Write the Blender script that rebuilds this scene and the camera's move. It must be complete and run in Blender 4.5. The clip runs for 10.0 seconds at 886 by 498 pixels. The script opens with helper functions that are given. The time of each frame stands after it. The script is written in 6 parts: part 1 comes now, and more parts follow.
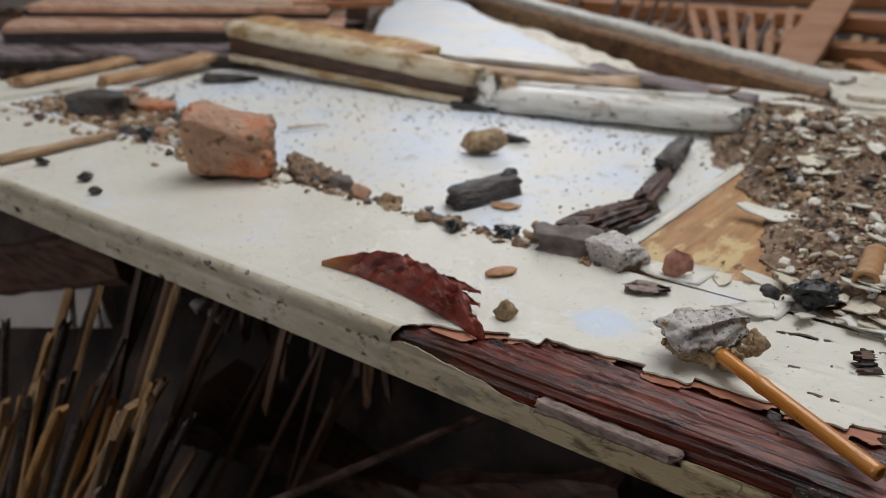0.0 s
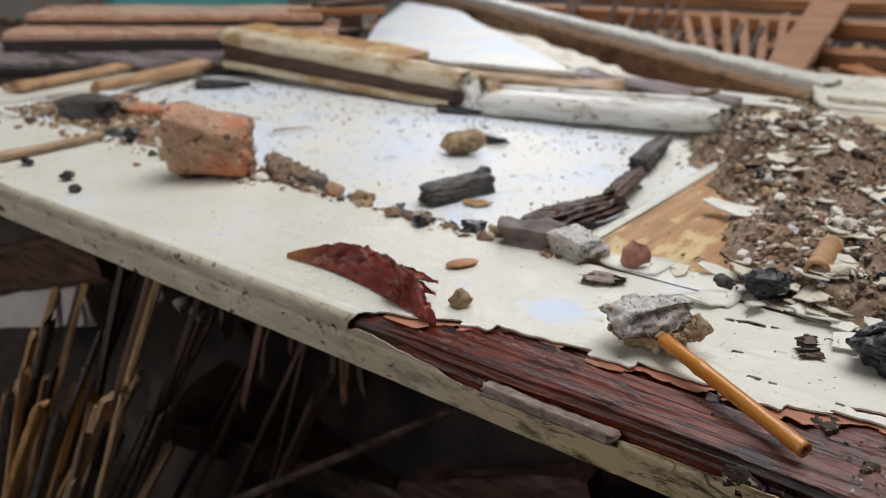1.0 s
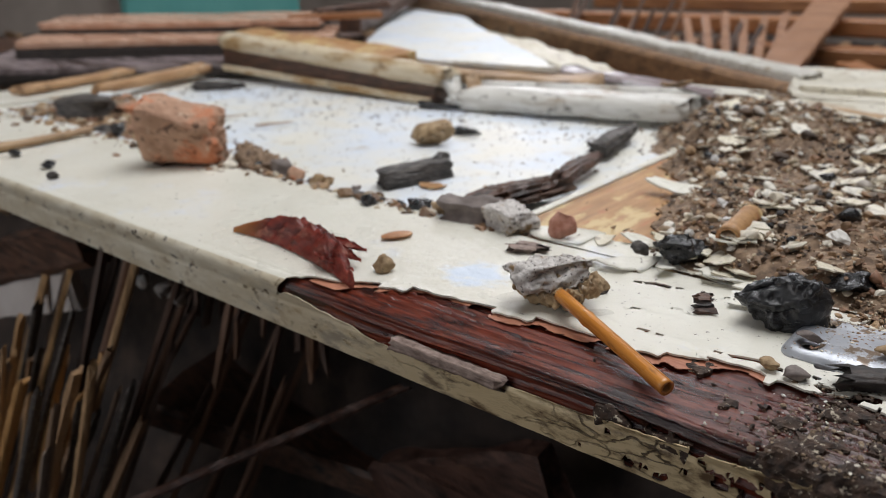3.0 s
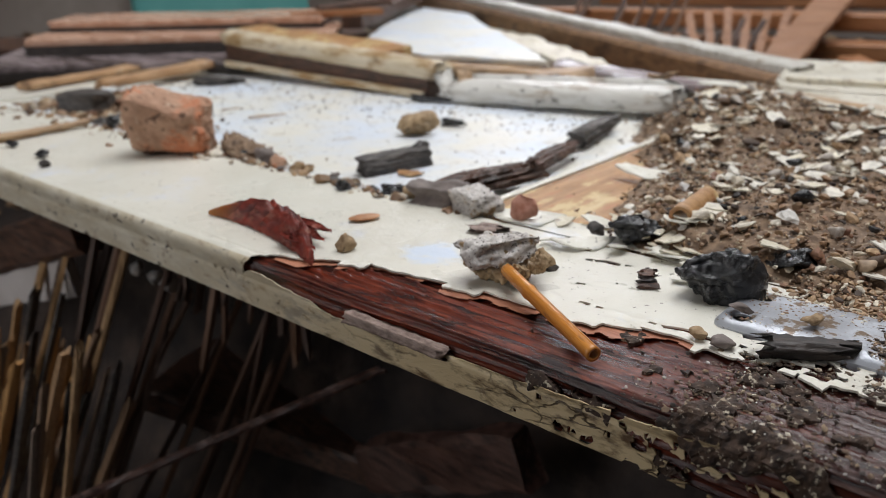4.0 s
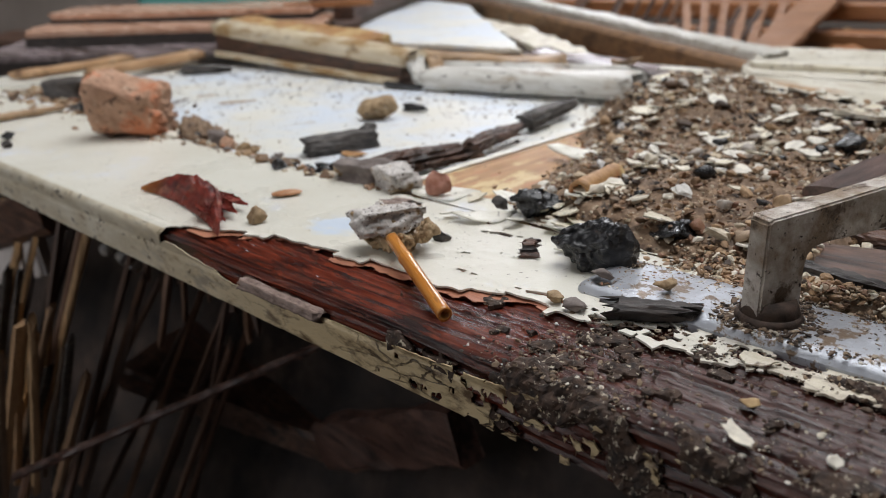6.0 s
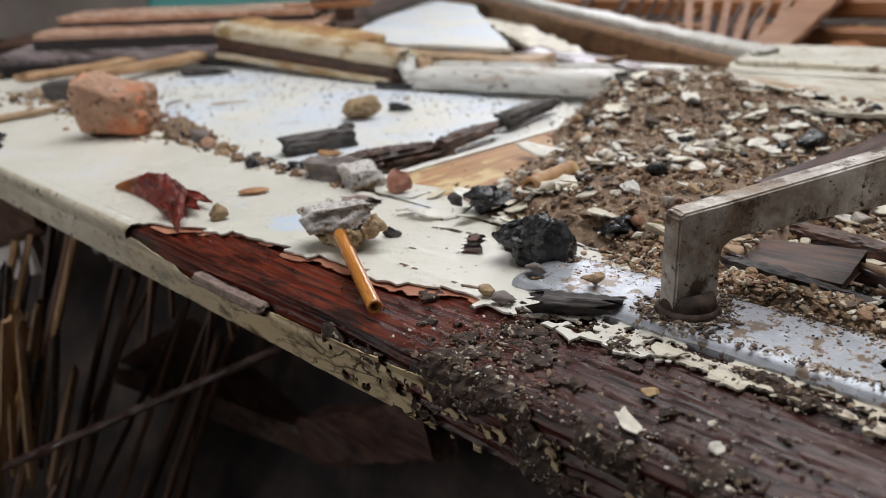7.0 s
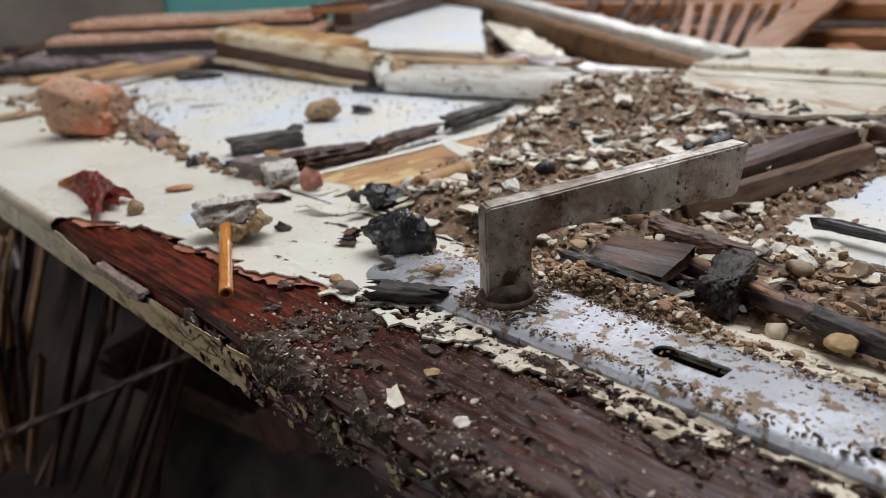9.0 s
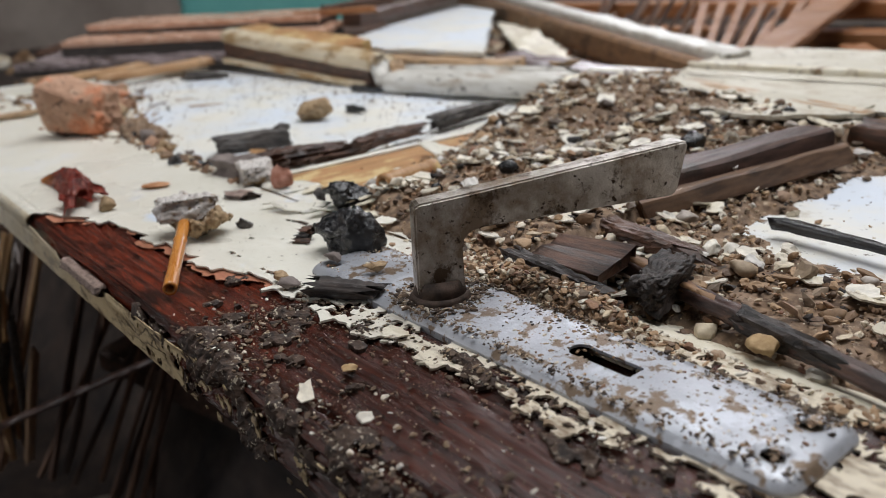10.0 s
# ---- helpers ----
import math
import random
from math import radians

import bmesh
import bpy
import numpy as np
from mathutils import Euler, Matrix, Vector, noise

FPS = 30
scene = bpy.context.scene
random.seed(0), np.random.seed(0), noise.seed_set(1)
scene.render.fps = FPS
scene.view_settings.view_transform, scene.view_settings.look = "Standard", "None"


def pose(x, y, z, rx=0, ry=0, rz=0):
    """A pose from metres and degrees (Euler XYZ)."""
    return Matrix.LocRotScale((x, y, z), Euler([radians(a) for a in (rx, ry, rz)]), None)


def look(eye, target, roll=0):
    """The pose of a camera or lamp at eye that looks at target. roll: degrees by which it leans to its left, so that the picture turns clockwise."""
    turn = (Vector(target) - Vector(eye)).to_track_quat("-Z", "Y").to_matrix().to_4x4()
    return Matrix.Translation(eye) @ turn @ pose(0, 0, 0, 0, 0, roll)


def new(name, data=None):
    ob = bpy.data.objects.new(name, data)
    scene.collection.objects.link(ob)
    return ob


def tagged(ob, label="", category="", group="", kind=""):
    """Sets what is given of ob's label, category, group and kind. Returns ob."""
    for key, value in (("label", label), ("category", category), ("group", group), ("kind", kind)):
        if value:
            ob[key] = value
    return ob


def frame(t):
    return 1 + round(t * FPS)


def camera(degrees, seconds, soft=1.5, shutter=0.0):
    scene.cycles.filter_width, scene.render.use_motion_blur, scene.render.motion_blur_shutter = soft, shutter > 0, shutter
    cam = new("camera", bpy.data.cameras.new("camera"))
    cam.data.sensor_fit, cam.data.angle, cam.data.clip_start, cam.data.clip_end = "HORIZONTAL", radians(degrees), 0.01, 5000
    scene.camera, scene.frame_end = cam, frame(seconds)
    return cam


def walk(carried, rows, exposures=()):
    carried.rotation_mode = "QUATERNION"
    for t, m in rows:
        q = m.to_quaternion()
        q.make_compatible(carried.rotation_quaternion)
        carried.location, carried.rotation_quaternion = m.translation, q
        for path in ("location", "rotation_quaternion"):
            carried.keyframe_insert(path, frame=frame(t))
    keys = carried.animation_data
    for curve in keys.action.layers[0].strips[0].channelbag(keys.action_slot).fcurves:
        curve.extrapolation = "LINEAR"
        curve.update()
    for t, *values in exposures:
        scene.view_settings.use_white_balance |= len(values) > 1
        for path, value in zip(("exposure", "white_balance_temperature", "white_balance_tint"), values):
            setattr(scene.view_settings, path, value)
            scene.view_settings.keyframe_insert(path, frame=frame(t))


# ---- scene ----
cam = camera(58.5, 10.0, soft=0.8)
PATH = [
    (0, (0.2902, -0.2512, 0.1737), (-0.2691, 0.4870, -0.2035), 0.20),
    (0.5, (0.3042, -0.2467, 0.1706), (-0.2621, 0.4897, -0.1995), 0.07),
    (1, (0.3178, -0.2437, 0.1667), (-0.2551, 0.4908, -0.1970), -0.13),
    (1.5, (0.3312, -0.2407, 0.1659), (-0.2480, 0.4916, -0.1921), -0.39),
    (2, (0.3460, -0.2333, 0.1620), (-0.2416, 0.4947, -0.1912), -0.72),
    (2.5, (0.3607, -0.2313, 0.1558), (-0.2367, 0.4902, -0.1942), -0.98),
    (4, (0.4109, -0.2213, 0.1447), (-0.2168, 0.4761, -0.2012), -1.67),
    (4.5, (0.4261, -0.2143, 0.1404), (-0.2077, 0.4770, -0.2066), -1.79),
    (5, (0.4397, -0.2072, 0.1394), (-0.2001, 0.4784, -0.2079), -1.83),
    (5.5, (0.4543, -0.1975, 0.1359), (-0.1919, 0.4816, -0.2124), -1.88),
    (7, (0.5029, -0.1684, 0.1342), (-0.1724, 0.4821, -0.2135), -2.72),
    (7.5, (0.5183, -0.1579, 0.1348), (-0.1666, 0.4832, -0.2115), -3.01),
    (8, (0.5389, -0.1495, 0.1362), (-0.1569, 0.4812, -0.2074), -3.19),
    (8.5, (0.5583, -0.1384, 0.1352), (-0.1460, 0.4836, -0.2068), -3.25),
    (9, (0.5751, -0.1216, 0.1323), (-0.1391, 0.4900, -0.2082), -3.30),
    (9.5, (0.5869, -0.1074, 0.1301), (-0.1378, 0.4924, -0.2091), -3.45),
    (10, (0.6002, -0.0937, 0.1287), (-0.1380, 0.4907, -0.2081), -3.57),
]
walk(cam, [(t, look(eye, target, roll)) for t, eye, target, roll in PATH],
     exposures=[(0, -0.30), (0.6, -0.02), (2.5, 0.04), (4.5, 0.11), (7, 0.11), (10, 0.12)])

# ---- light ----
SKY_POWER, WINDOW_POWER, DOORWAY_POWER = 61.0, 14.5, 14.0
cam.data.dof.use_dof = True
cam.data.dof.focus_distance = 0.31
cam.data.dof.aperture_fstop = 11.0

world = bpy.data.worlds.new("overcast_sky")
world.use_nodes = True
scene.world = world
sky = world.node_tree.nodes.new("ShaderNodeTexSky")
sky.sky_type, sky.sun_disc = "NISHITA", False
sky.sun_elevation, sky.sun_rotation = radians(50), radians(30)
world.node_tree.links.new(sky.outputs[0], world.node_tree.nodes["Background"].inputs[0])
world.node_tree.nodes["Background"].inputs[1].default_value = 0.08


def area(name, m, sx, sy, power, colour):
    lamp = bpy.data.lights.new(name, "AREA")
    lamp.shape, lamp.size, lamp.size_y, lamp.energy, lamp.color = "RECTANGLE", sx, sy, power, colour
    ob = new(name, lamp)
    ob.matrix_basis = m
    return ob


area("roof_opening_light", look((0.25, 1.0, 2.14), (0.24, 1.0, 0)), 2.4, 1.7, SKY_POWER, (0.975, 0.975, 0.985))
area("window_light", look((-1.68, 2.84, 1.45), (-0.8, 1.0, 0.5)), 0.65, 1.0, WINDOW_POWER, (0.95, 0.95, 1.0))
area("doorway_light", look((-0.95, -1.92, 0.75), (-0.55, 0.0, -0.1)), 0.8, 1.7, DOORWAY_POWER, (1.0, 0.95, 0.92))


# ---- materials ----
def ramp(nt, fac, stops):
    n = nt.nodes.new("ShaderNodeValToRGB")
    while len(n.color_ramp.elements) < len(stops):
        n.color_ramp.elements.new(0.5)
    for e, (p, c) in zip(n.color_ramp.elements, stops):
        e.position, e.color = p, (*c, 1) if len(c) == 3 else c
    nt.links.new(fac, n.inputs[0])
    return n.outputs[0]


def noise_tex(nt, vec, scale, detail=6.0, rough=0.6, distort=0.0):
    n = nt.nodes.new("ShaderNodeTexNoise")
    n.inputs["Scale"].default_value, n.inputs["Detail"].default_value = scale, detail
    n.inputs["Roughness"].default_value, n.inputs["Distortion"].default_value = rough, distort
    nt.links.new(vec, n.inputs["Vector"])
    return n.outputs["Fac"]


def mix(nt, fac, a, b, how="MIX"):
    n = nt.nodes.new("ShaderNodeMix")
    n.data_type, n.blend_type = "RGBA", how
    for sock, v in ((n.inputs[0], fac), (n.inputs[6], a), (n.inputs[7], b)):
        if isinstance(v, (int, float)):
            sock.default_value = v
        elif isinstance(v, tuple):
            sock.default_value = (*v, 1)
        else:
            nt.links.new(v, sock)
    return n.outputs[2]


def surf(name, c1, c2, scale, stretch=(1, 1, 1), rough=(0.5, 0.7), bump=0.4, bscale=None, dist=0.001, metal=0.0,
         stains=(), palette=None, piece="", coat=0.0, lo=0.35, hi=0.65, detail=6.0):
    """A procedural surface: two tones over stretched noise, patches over it, gloss and fine relief."""
    m = bpy.data.materials.new(name)
    m.use_nodes = True
    nt = m.node_tree
    b = nt.nodes["Principled BSDF"]
    tc = nt.nodes.new("ShaderNodeTexCoord")
    mp = nt.nodes.new("ShaderNodeMapping")
    mp.inputs["Scale"].default_value = stretch
    nt.links.new(tc.outputs["Object"], mp.inputs["Vector"])
    vec = mp.outputs[0]
    mp2 = nt.nodes.new("ShaderNodeMapping")
    mp2.inputs["Scale"].default_value = tuple(v ** 0.5 for v in stretch)
    nt.links.new(tc.outputs["Object"], mp2.inputs["Vector"])
    fac = noise_tex(nt, vec, scale, detail)
    if palette:
        src = nt.nodes.new("ShaderNodeNewGeometry").outputs["Random Per Island"] if piece == "island" else \
            nt.nodes.new("ShaderNodeObjectInfo").outputs["Random"]
        base = ramp(nt, src, palette)
        shade = ramp(nt, fac, ((0.25, (0.6, 0.6, 0.6)), (0.75, (1.2, 1.2, 1.2))))
        col = mix(nt, 1.0, base, shade, "MULTIPLY")
    else:
        col = ramp(nt, fac, ((lo, c1), (hi, c2)))
    rfac = noise_tex(nt, vec, scale * 0.37, 4)
    for colour, sscale, a, z in stains:
        sf = noise_tex(nt, mp2.outputs[0], sscale, 8, 0.65)
        col = mix(nt, ramp(nt, sf, ((a, (0, 0, 0)), (z, (1, 1, 1)))), col, colour)
    nt.links.new(col, b.inputs["Base Color"])
    nt.links.new(ramp(nt, rfac, ((0.3, (rough[0],) * 3), (0.7, (rough[1],) * 3))), b.inputs["Roughness"])
    b.inputs["Metallic"].default_value = metal
    b.inputs["Coat Weight"].default_value = coat
    b.inputs["Coat Roughness"].default_value = 0.15
    if bump:
        bn = nt.nodes.new("ShaderNodeBump")
        bn.inputs["Strength"].default_value, bn.inputs["Distance"].default_value = bump, 0.30 / ((bscale or scale * 2.5) * max(stretch))
        nt.links.new(noise_tex(nt, vec, bscale or scale * 2.5, 8, 0.7), bn.inputs["Height"])
        nt.links.new(bn.outputs[0], b.inputs["Normal"])
    return m


def blend_x(m, x0, x1, dark, light, scale, stretch=(1, 1, 1), wob=0.03, lo=0.35, hi=0.65):
    """Lets another two-tone colour take over along the door's length, with a ragged transition."""
    nt = m.node_tree
    b = nt.nodes["Principled BSDF"]
    tc = nt.nodes.new("ShaderNodeTexCoord")
    sep = nt.nodes.new("ShaderNodeSeparateXYZ")
    nt.links.new(tc.outputs["Object"], sep.inputs[0])
    mp = nt.nodes.new("ShaderNodeMapping")
    mp.inputs["Scale"].default_value = stretch
    nt.links.new(tc.outputs["Object"], mp.inputs["Vector"])
    add = nt.nodes.new("ShaderNodeMath")
    add.operation = "MULTIPLY_ADD"
    nt.links.new(noise_tex(nt, mp.outputs[0], 45, 8, 0.7), add.inputs[0])
    add.inputs[1].default_value = wob * 4
    nt.links.new(sep.outputs[0], add.inputs[2])
    mr = nt.nodes.new("ShaderNodeMapRange")
    mr.inputs["From Min"].default_value, mr.inputs["From Max"].default_value = x0 + wob * 2, x1 + wob * 2
    nt.links.new(add.outputs[0], mr.inputs[0])
    other = ramp(nt, noise_tex(nt, mp.outputs[0], scale, 8, 0.65), ((lo, dark), (hi, light)))
    old = b.inputs["Base Color"].links[0].from_socket
    nt.links.new(mix(nt, mr.outputs[0], old, other), b.inputs["Base Color"])
    return m


def crackle(m, scale, width, colour, x0, x1, stretch=(1, 1.5, 1.5)):
    """A net of dark cracks in old paint, growing along the door's length from x0 to x1."""
    nt = m.node_tree
    b = nt.nodes["Principled BSDF"]
    tc = nt.nodes.new("ShaderNodeTexCoord")
    mp = nt.nodes.new("ShaderNodeMapping")
    mp.inputs["Scale"].default_value = stretch
    nt.links.new(tc.outputs["Object"], mp.inputs["Vector"])
    warp = nt.nodes.new("ShaderNodeTexNoise")
    warp.inputs["Scale"].default_value, warp.inputs["Detail"].default_value = 70, 4
    nt.links.new(mp.outputs[0], warp.inputs["Vector"])
    add = nt.nodes.new("ShaderNodeVectorMath")
    add.operation = "MULTIPLY_ADD"
    nt.links.new(warp.outputs["Color"], add.inputs[0])
    add.inputs[1].default_value = (0.030, 0.030, 0.030)
    nt.links.new(mp.outputs[0], add.inputs[2])
    vor = nt.nodes.new("ShaderNodeTexVoronoi")
    vor.feature = "DISTANCE_TO_EDGE"
    vor.inputs["Scale"].default_value = scale
    nt.links.new(add.outputs[0], vor.inputs["Vector"])
    line = ramp(nt, vor.outputs["Distance"], ((width * 0.4, (1, 1, 1)), (width, (0, 0, 0))))
    sep = nt.nodes.new("ShaderNodeSeparateXYZ")
    nt.links.new(tc.outputs["Object"], sep.inputs[0])
    mr = nt.nodes.new("ShaderNodeMapRange")
    mr.inputs["From Min"].default_value, mr.inputs["From Max"].default_value = x0, x1
    nt.links.new(sep.outputs[0], mr.inputs[0])
    patchy = ramp(nt, noise_tex(nt, tc.outputs["Object"], 40, 5), ((0.44, (0, 0, 0)), (0.58, (1, 1, 1))))
    f = mix(nt, 1.0, mix(nt, 1.0, line, mr.outputs[0], "MULTIPLY"), patchy, "MULTIPLY")
    old = b.inputs["Base Color"].links[0].from_socket
    nt.links.new(mix(nt, f, old, colour), b.inputs["Base Color"])
    bn = nt.nodes.new("ShaderNodeBump")
    bn.inputs["Strength"].default_value, bn.inputs["Distance"].default_value = 1.0, 0.0012
    bn.invert = True
    nt.links.new(f, bn.inputs["Height"])
    prev = b.inputs["Normal"].links[0].from_socket
    nt.links.new(prev, bn.inputs["Normal"])
    nt.links.new(bn.outputs[0], b.inputs["Normal"])
    return m


def sheen_patch(m, at, size, colour, rough):
    """A painted patch of sheen, with its own colour and gloss, at one place of the door."""
    nt = m.node_tree
    b = nt.nodes["Principled BSDF"]
    tc = nt.nodes.new("ShaderNodeTexCoord")
    mp = nt.nodes.new("ShaderNodeMapping")
    mp.inputs["Scale"].default_value = (1 / size[0], 1 / size[1], 1)
    mp.inputs["Location"].default_value = (-at[0] / size[0], -at[1] / size[1], 0)
    nt.links.new(tc.outputs["Object"], mp.inputs["Vector"])
    ln = nt.nodes.new("ShaderNodeVectorMath")
    ln.operation = "LENGTH"
    nt.links.new(mp.outputs[0], ln.inputs[0])
    add = nt.nodes.new("ShaderNodeMath")
    add.operation = "MULTIPLY_ADD"
    nt.links.new(noise_tex(nt, tc.outputs["Object"], 110, 6, 0.6), add.inputs[0])
    add.inputs[1].default_value = 1.6
    nt.links.new(ln.outputs["Value"], add.inputs[2])
    f = ramp(nt, add.outputs[0], ((0.60, (1, 1, 1)), (0.85, (0, 0, 0))))
    half = nt.nodes.new("ShaderNodeMath")
    half.operation = "MULTIPLY"
    half.inputs[1].default_value = 0.5
    nt.links.new(add.outputs[0], half.inputs[0])
    nt.links.new(half.outputs[0], f.node.inputs[0])
    old = b.inputs["Base Color"].links[0].from_socket
    nt.links.new(mix(nt, f, old, colour), b.inputs["Base Color"])
    old = b.inputs["Roughness"].links[0].from_socket
    nt.links.new(mix(nt, f, old, (rough,) * 3), b.inputs["Roughness"])
    return m


M = {}
M["paint"] = surf("cream_gloss_paint", (0.69, 0.665, 0.575), (0.76, 0.745, 0.665), 14, rough=(0.20, 0.42), bump=0.35, bscale=70, dist=0.0006,
                  stains=(((0.72, 0.75, 0.80), 12, 0.57, 0.68), ((0.50, 0.43, 0.31), 50, 0.62, 0.78), ((0.14, 0.11, 0.08), 260, 0.63, 0.69)))
blend_x(M["paint"], 0.33, 0.43, (0.20, 0.14, 0.085), (0.64, 0.57, 0.44), 80, (0.8, 2.2, 1), 0.02, 0.40, 0.54)
# Bluish window sheen painted into the stile's colour.
sheen_patch(M["paint"], (0.150, 0.062), (0.022, 0.020), (0.62, 0.70, 0.80), 0.30)
M["paint_panel"] = surf("white_panel_paint", (0.72, 0.70, 0.62), (0.76, 0.75, 0.70), 10, rough=(0.38, 0.55), bump=0.2, bscale=70, dist=0.0006,
                        stains=(((0.66, 0.72, 0.80), 9, 0.42, 0.60), ((0.42, 0.36, 0.28), 34, 0.58, 0.76), ((0.12, 0.095, 0.07), 190, 0.62, 0.69)))
M["paint_worn"] = surf("weathered_cream_paint", (0.62, 0.56, 0.42), (0.75, 0.71, 0.60), 40, rough=(0.3, 0.55), bump=0.6, bscale=160, dist=0.001,
                       stains=(((0.20, 0.13, 0.07), 60, 0.56, 0.66), ((0.06, 0.04, 0.03), 150, 0.60, 0.68)))
M["wood_stile"] = blend_x(surf("wet_red_to_brown_wood", (0.020, 0.004, 0.0035), (0.21, 0.040, 0.019), 20, (1, 16, 16), (0.05, 0.16), 1.0, 45, 0.0012, coat=0.0,
                               stains=(((0.30, 0.070, 0.032), 30, 0.60, 0.76), ((0.012, 0.0035, 0.003), 20, 0.51, 0.63))),
                          0.25, 0.37, (0.013, 0.005, 0.004), (0.080, 0.023, 0.014), 26, (1, 13, 13), 0.03)
M["dust"] = surf("brown_crumbled_dirt", (0, 0, 0), (1, 1, 1), 400, rough=(0.7, 0.95), bump=0.6, bscale=900, dist=0.0005, piece="island",
                 palette=((0.0, (0.02, 0.013, 0.009)), (0.35, (0.075, 0.048, 0.031)), (0.65, (0.16, 0.105, 0.066)), (0.85, (0.30, 0.22, 0.14)), (0.95, (0.60, 0.54, 0.44)), (1.0, (0.74, 0.72, 0.67))))
M["crust"] = surf("dark_caked_dirt", (0.014, 0.008, 0.006), (0.085, 0.050, 0.033), 240, rough=(0.6, 0.95), bump=1.0, bscale=600, dist=0.002,
                  stains=(((0.50, 0.44, 0.34), 420, 0.585, 0.62), ((0.010, 0.007, 0.006), 80, 0.57, 0.66)))
M["wood_pale"] = surf("stripped_pale_wood", (0.15, 0.10, 0.08), (0.36, 0.27, 0.23), 60, (3, 6, 6), (0.5, 0.7), 0.9, 120, 0.001)
M["wood_pink"] = surf("bare_reddish_wood", (0.30, 0.11, 0.06), (0.50, 0.22, 0.13), 30, (1, 10, 10), (0.45, 0.6), 0.4, 90, 0.0006)
M["wood_dim"] = surf("dull_brown_timber", (0.13, 0.07, 0.038), (0.30, 0.17, 0.085), 20, (1, 8, 8), (0.5, 0.7), 0.6, 60, 0.001,
                     stains=(((0.04, 0.024, 0.016), 14, 0.56, 0.70),))
M["wood_bare"] = surf("bare_yellow_pine", (0.30, 0.150, 0.055), (0.48, 0.275, 0.120), 20, (9, 1, 9), (0.4, 0.6), 0.6, 60, 0.001,
                      stains=(((0.42, 0.17, 0.07), 40, 0.55, 0.65), ((0.60, 0.45, 0.22), 14, 0.52, 0.58)))
M["wood_brown"] = surf("soaked_brown_wood", (0.016, 0.007, 0.006), (0.11, 0.036, 0.023), 26, (1, 13, 13), (0.22, 0.5), 1.0, 80, 0.0012, coat=0.35,
                       stains=(((0.20, 0.15, 0.11), 70, 0.56, 0.72), ((0.015, 0.01, 0.009), 25, 0.55, 0.68)))
M["wood_tan"] = surf("torn_tan_wood", (0.28, 0.165, 0.085), (0.50, 0.345, 0.20), 24, (1, 12, 12), (0.45, 0.65), 0.6, 80, 0.001,
                     stains=(((0.10, 0.06, 0.035), 22, 0.52, 0.66), ((0.60, 0.54, 0.43), 40, 0.60, 0.70)))
M["wood_orange"] = surf("orange_sawn_wood", (0.22, 0.082, 0.028), (0.38, 0.165, 0.062), 10, (1, 10, 10), (0.45, 0.65), 0.5, 60, 0.001,
                        stains=(((0.10, 0.05, 0.03), 9, 0.60, 0.75),))
# Colour lightened to stand in for the sheen on the wet faces.
M["wood_plank"] = surf("sheen_lightened_wet_plank", (0.46, 0.25, 0.16), (0.64, 0.42, 0.31), 8, (1, 8, 8), (0.16, 0.40), 0.4, 50, 0.001,
                       stains=(((0.10, 0.055, 0.045), 6, 0.56, 0.70),))
M["wood_lath"] = surf("dull_reddish_lath", (0.20, 0.095, 0.050), (0.35, 0.185, 0.105), 10, (1, 8, 8), (0.4, 0.6), 0.4, 50, 0.001)
M["wood_grey"] = surf("wet_grey_brown_plank", (0.19, 0.15, 0.15), (0.36, 0.30, 0.31), 8, (1, 8, 8), (0.14, 0.36), 0.4, 50, 0.001,
                      stains=(((0.05, 0.035, 0.03), 7, 0.5, 0.66),))
M["burnt"] = surf("burnt_brown_wood", (0.016, 0.010, 0.008), (0.13, 0.062, 0.038), 34, (1, 7, 7), (0.35, 0.6), 0.9, 110, 0.0015,
                  stains=(((0.16, 0.085, 0.05), 38, 0.60, 0.72),))
M["burnt_brown"] = surf("scorched_brown_wood", (0.022, 0.011, 0.009), (0.105, 0.055, 0.042), 26, (1, 9, 9), (0.25, 0.5), 0.9, 90, 0.0015,
                        stains=(((0.16, 0.085, 0.05), 40, 0.60, 0.74), ((0.010, 0.007, 0.006), 18, 0.56, 0.70)))
M["timber_dark"] = surf("dark_scorched_timber", (0.030, 0.017, 0.015), (0.125, 0.075, 0.062), 26, (9, 1, 9), (0.30, 0.55), 0.9, 90, 0.0015,
                        stains=(((0.19, 0.115, 0.08), 30, 0.58, 0.72), ((0.010, 0.007, 0.006), 18, 0.56, 0.70)))
M["paint_far"] = surf("darker_peeling_paint", (0.50, 0.465, 0.375), (0.64, 0.61, 0.53), 18, rough=(0.40, 0.65), bump=0.6, bscale=110, dist=0.001,
                      stains=(((0.34, 0.26, 0.17), 28, 0.56, 0.68), ((0.10, 0.07, 0.05), 90, 0.60, 0.67)))
M["wood_split"] = surf("split_pine_strip", (0.34, 0.185, 0.085), (0.56, 0.36, 0.20), 20, (1, 10, 10), (0.4, 0.6), 0.6, 70, 0.001,
                       stains=(((0.13, 0.07, 0.035), 20, 0.56, 0.68), ((0.58, 0.52, 0.42), 34, 0.60, 0.70)))
M["wood_scorched"] = surf("smoke_browned_wood", (0.070, 0.038, 0.022), (0.20, 0.115, 0.068), 24, (9, 1, 9), (0.35, 0.6), 0.8, 90, 0.001,
                          stains=(((0.025, 0.014, 0.010), 18, 0.54, 0.68),))
M["char"] = surf("charcoal", (0.004, 0.004, 0.005), (0.016, 0.017, 0.020), 90, (1, 2.5, 2.5), (0.12, 0.45), 1.0, 150, 0.0012, coat=0.3)
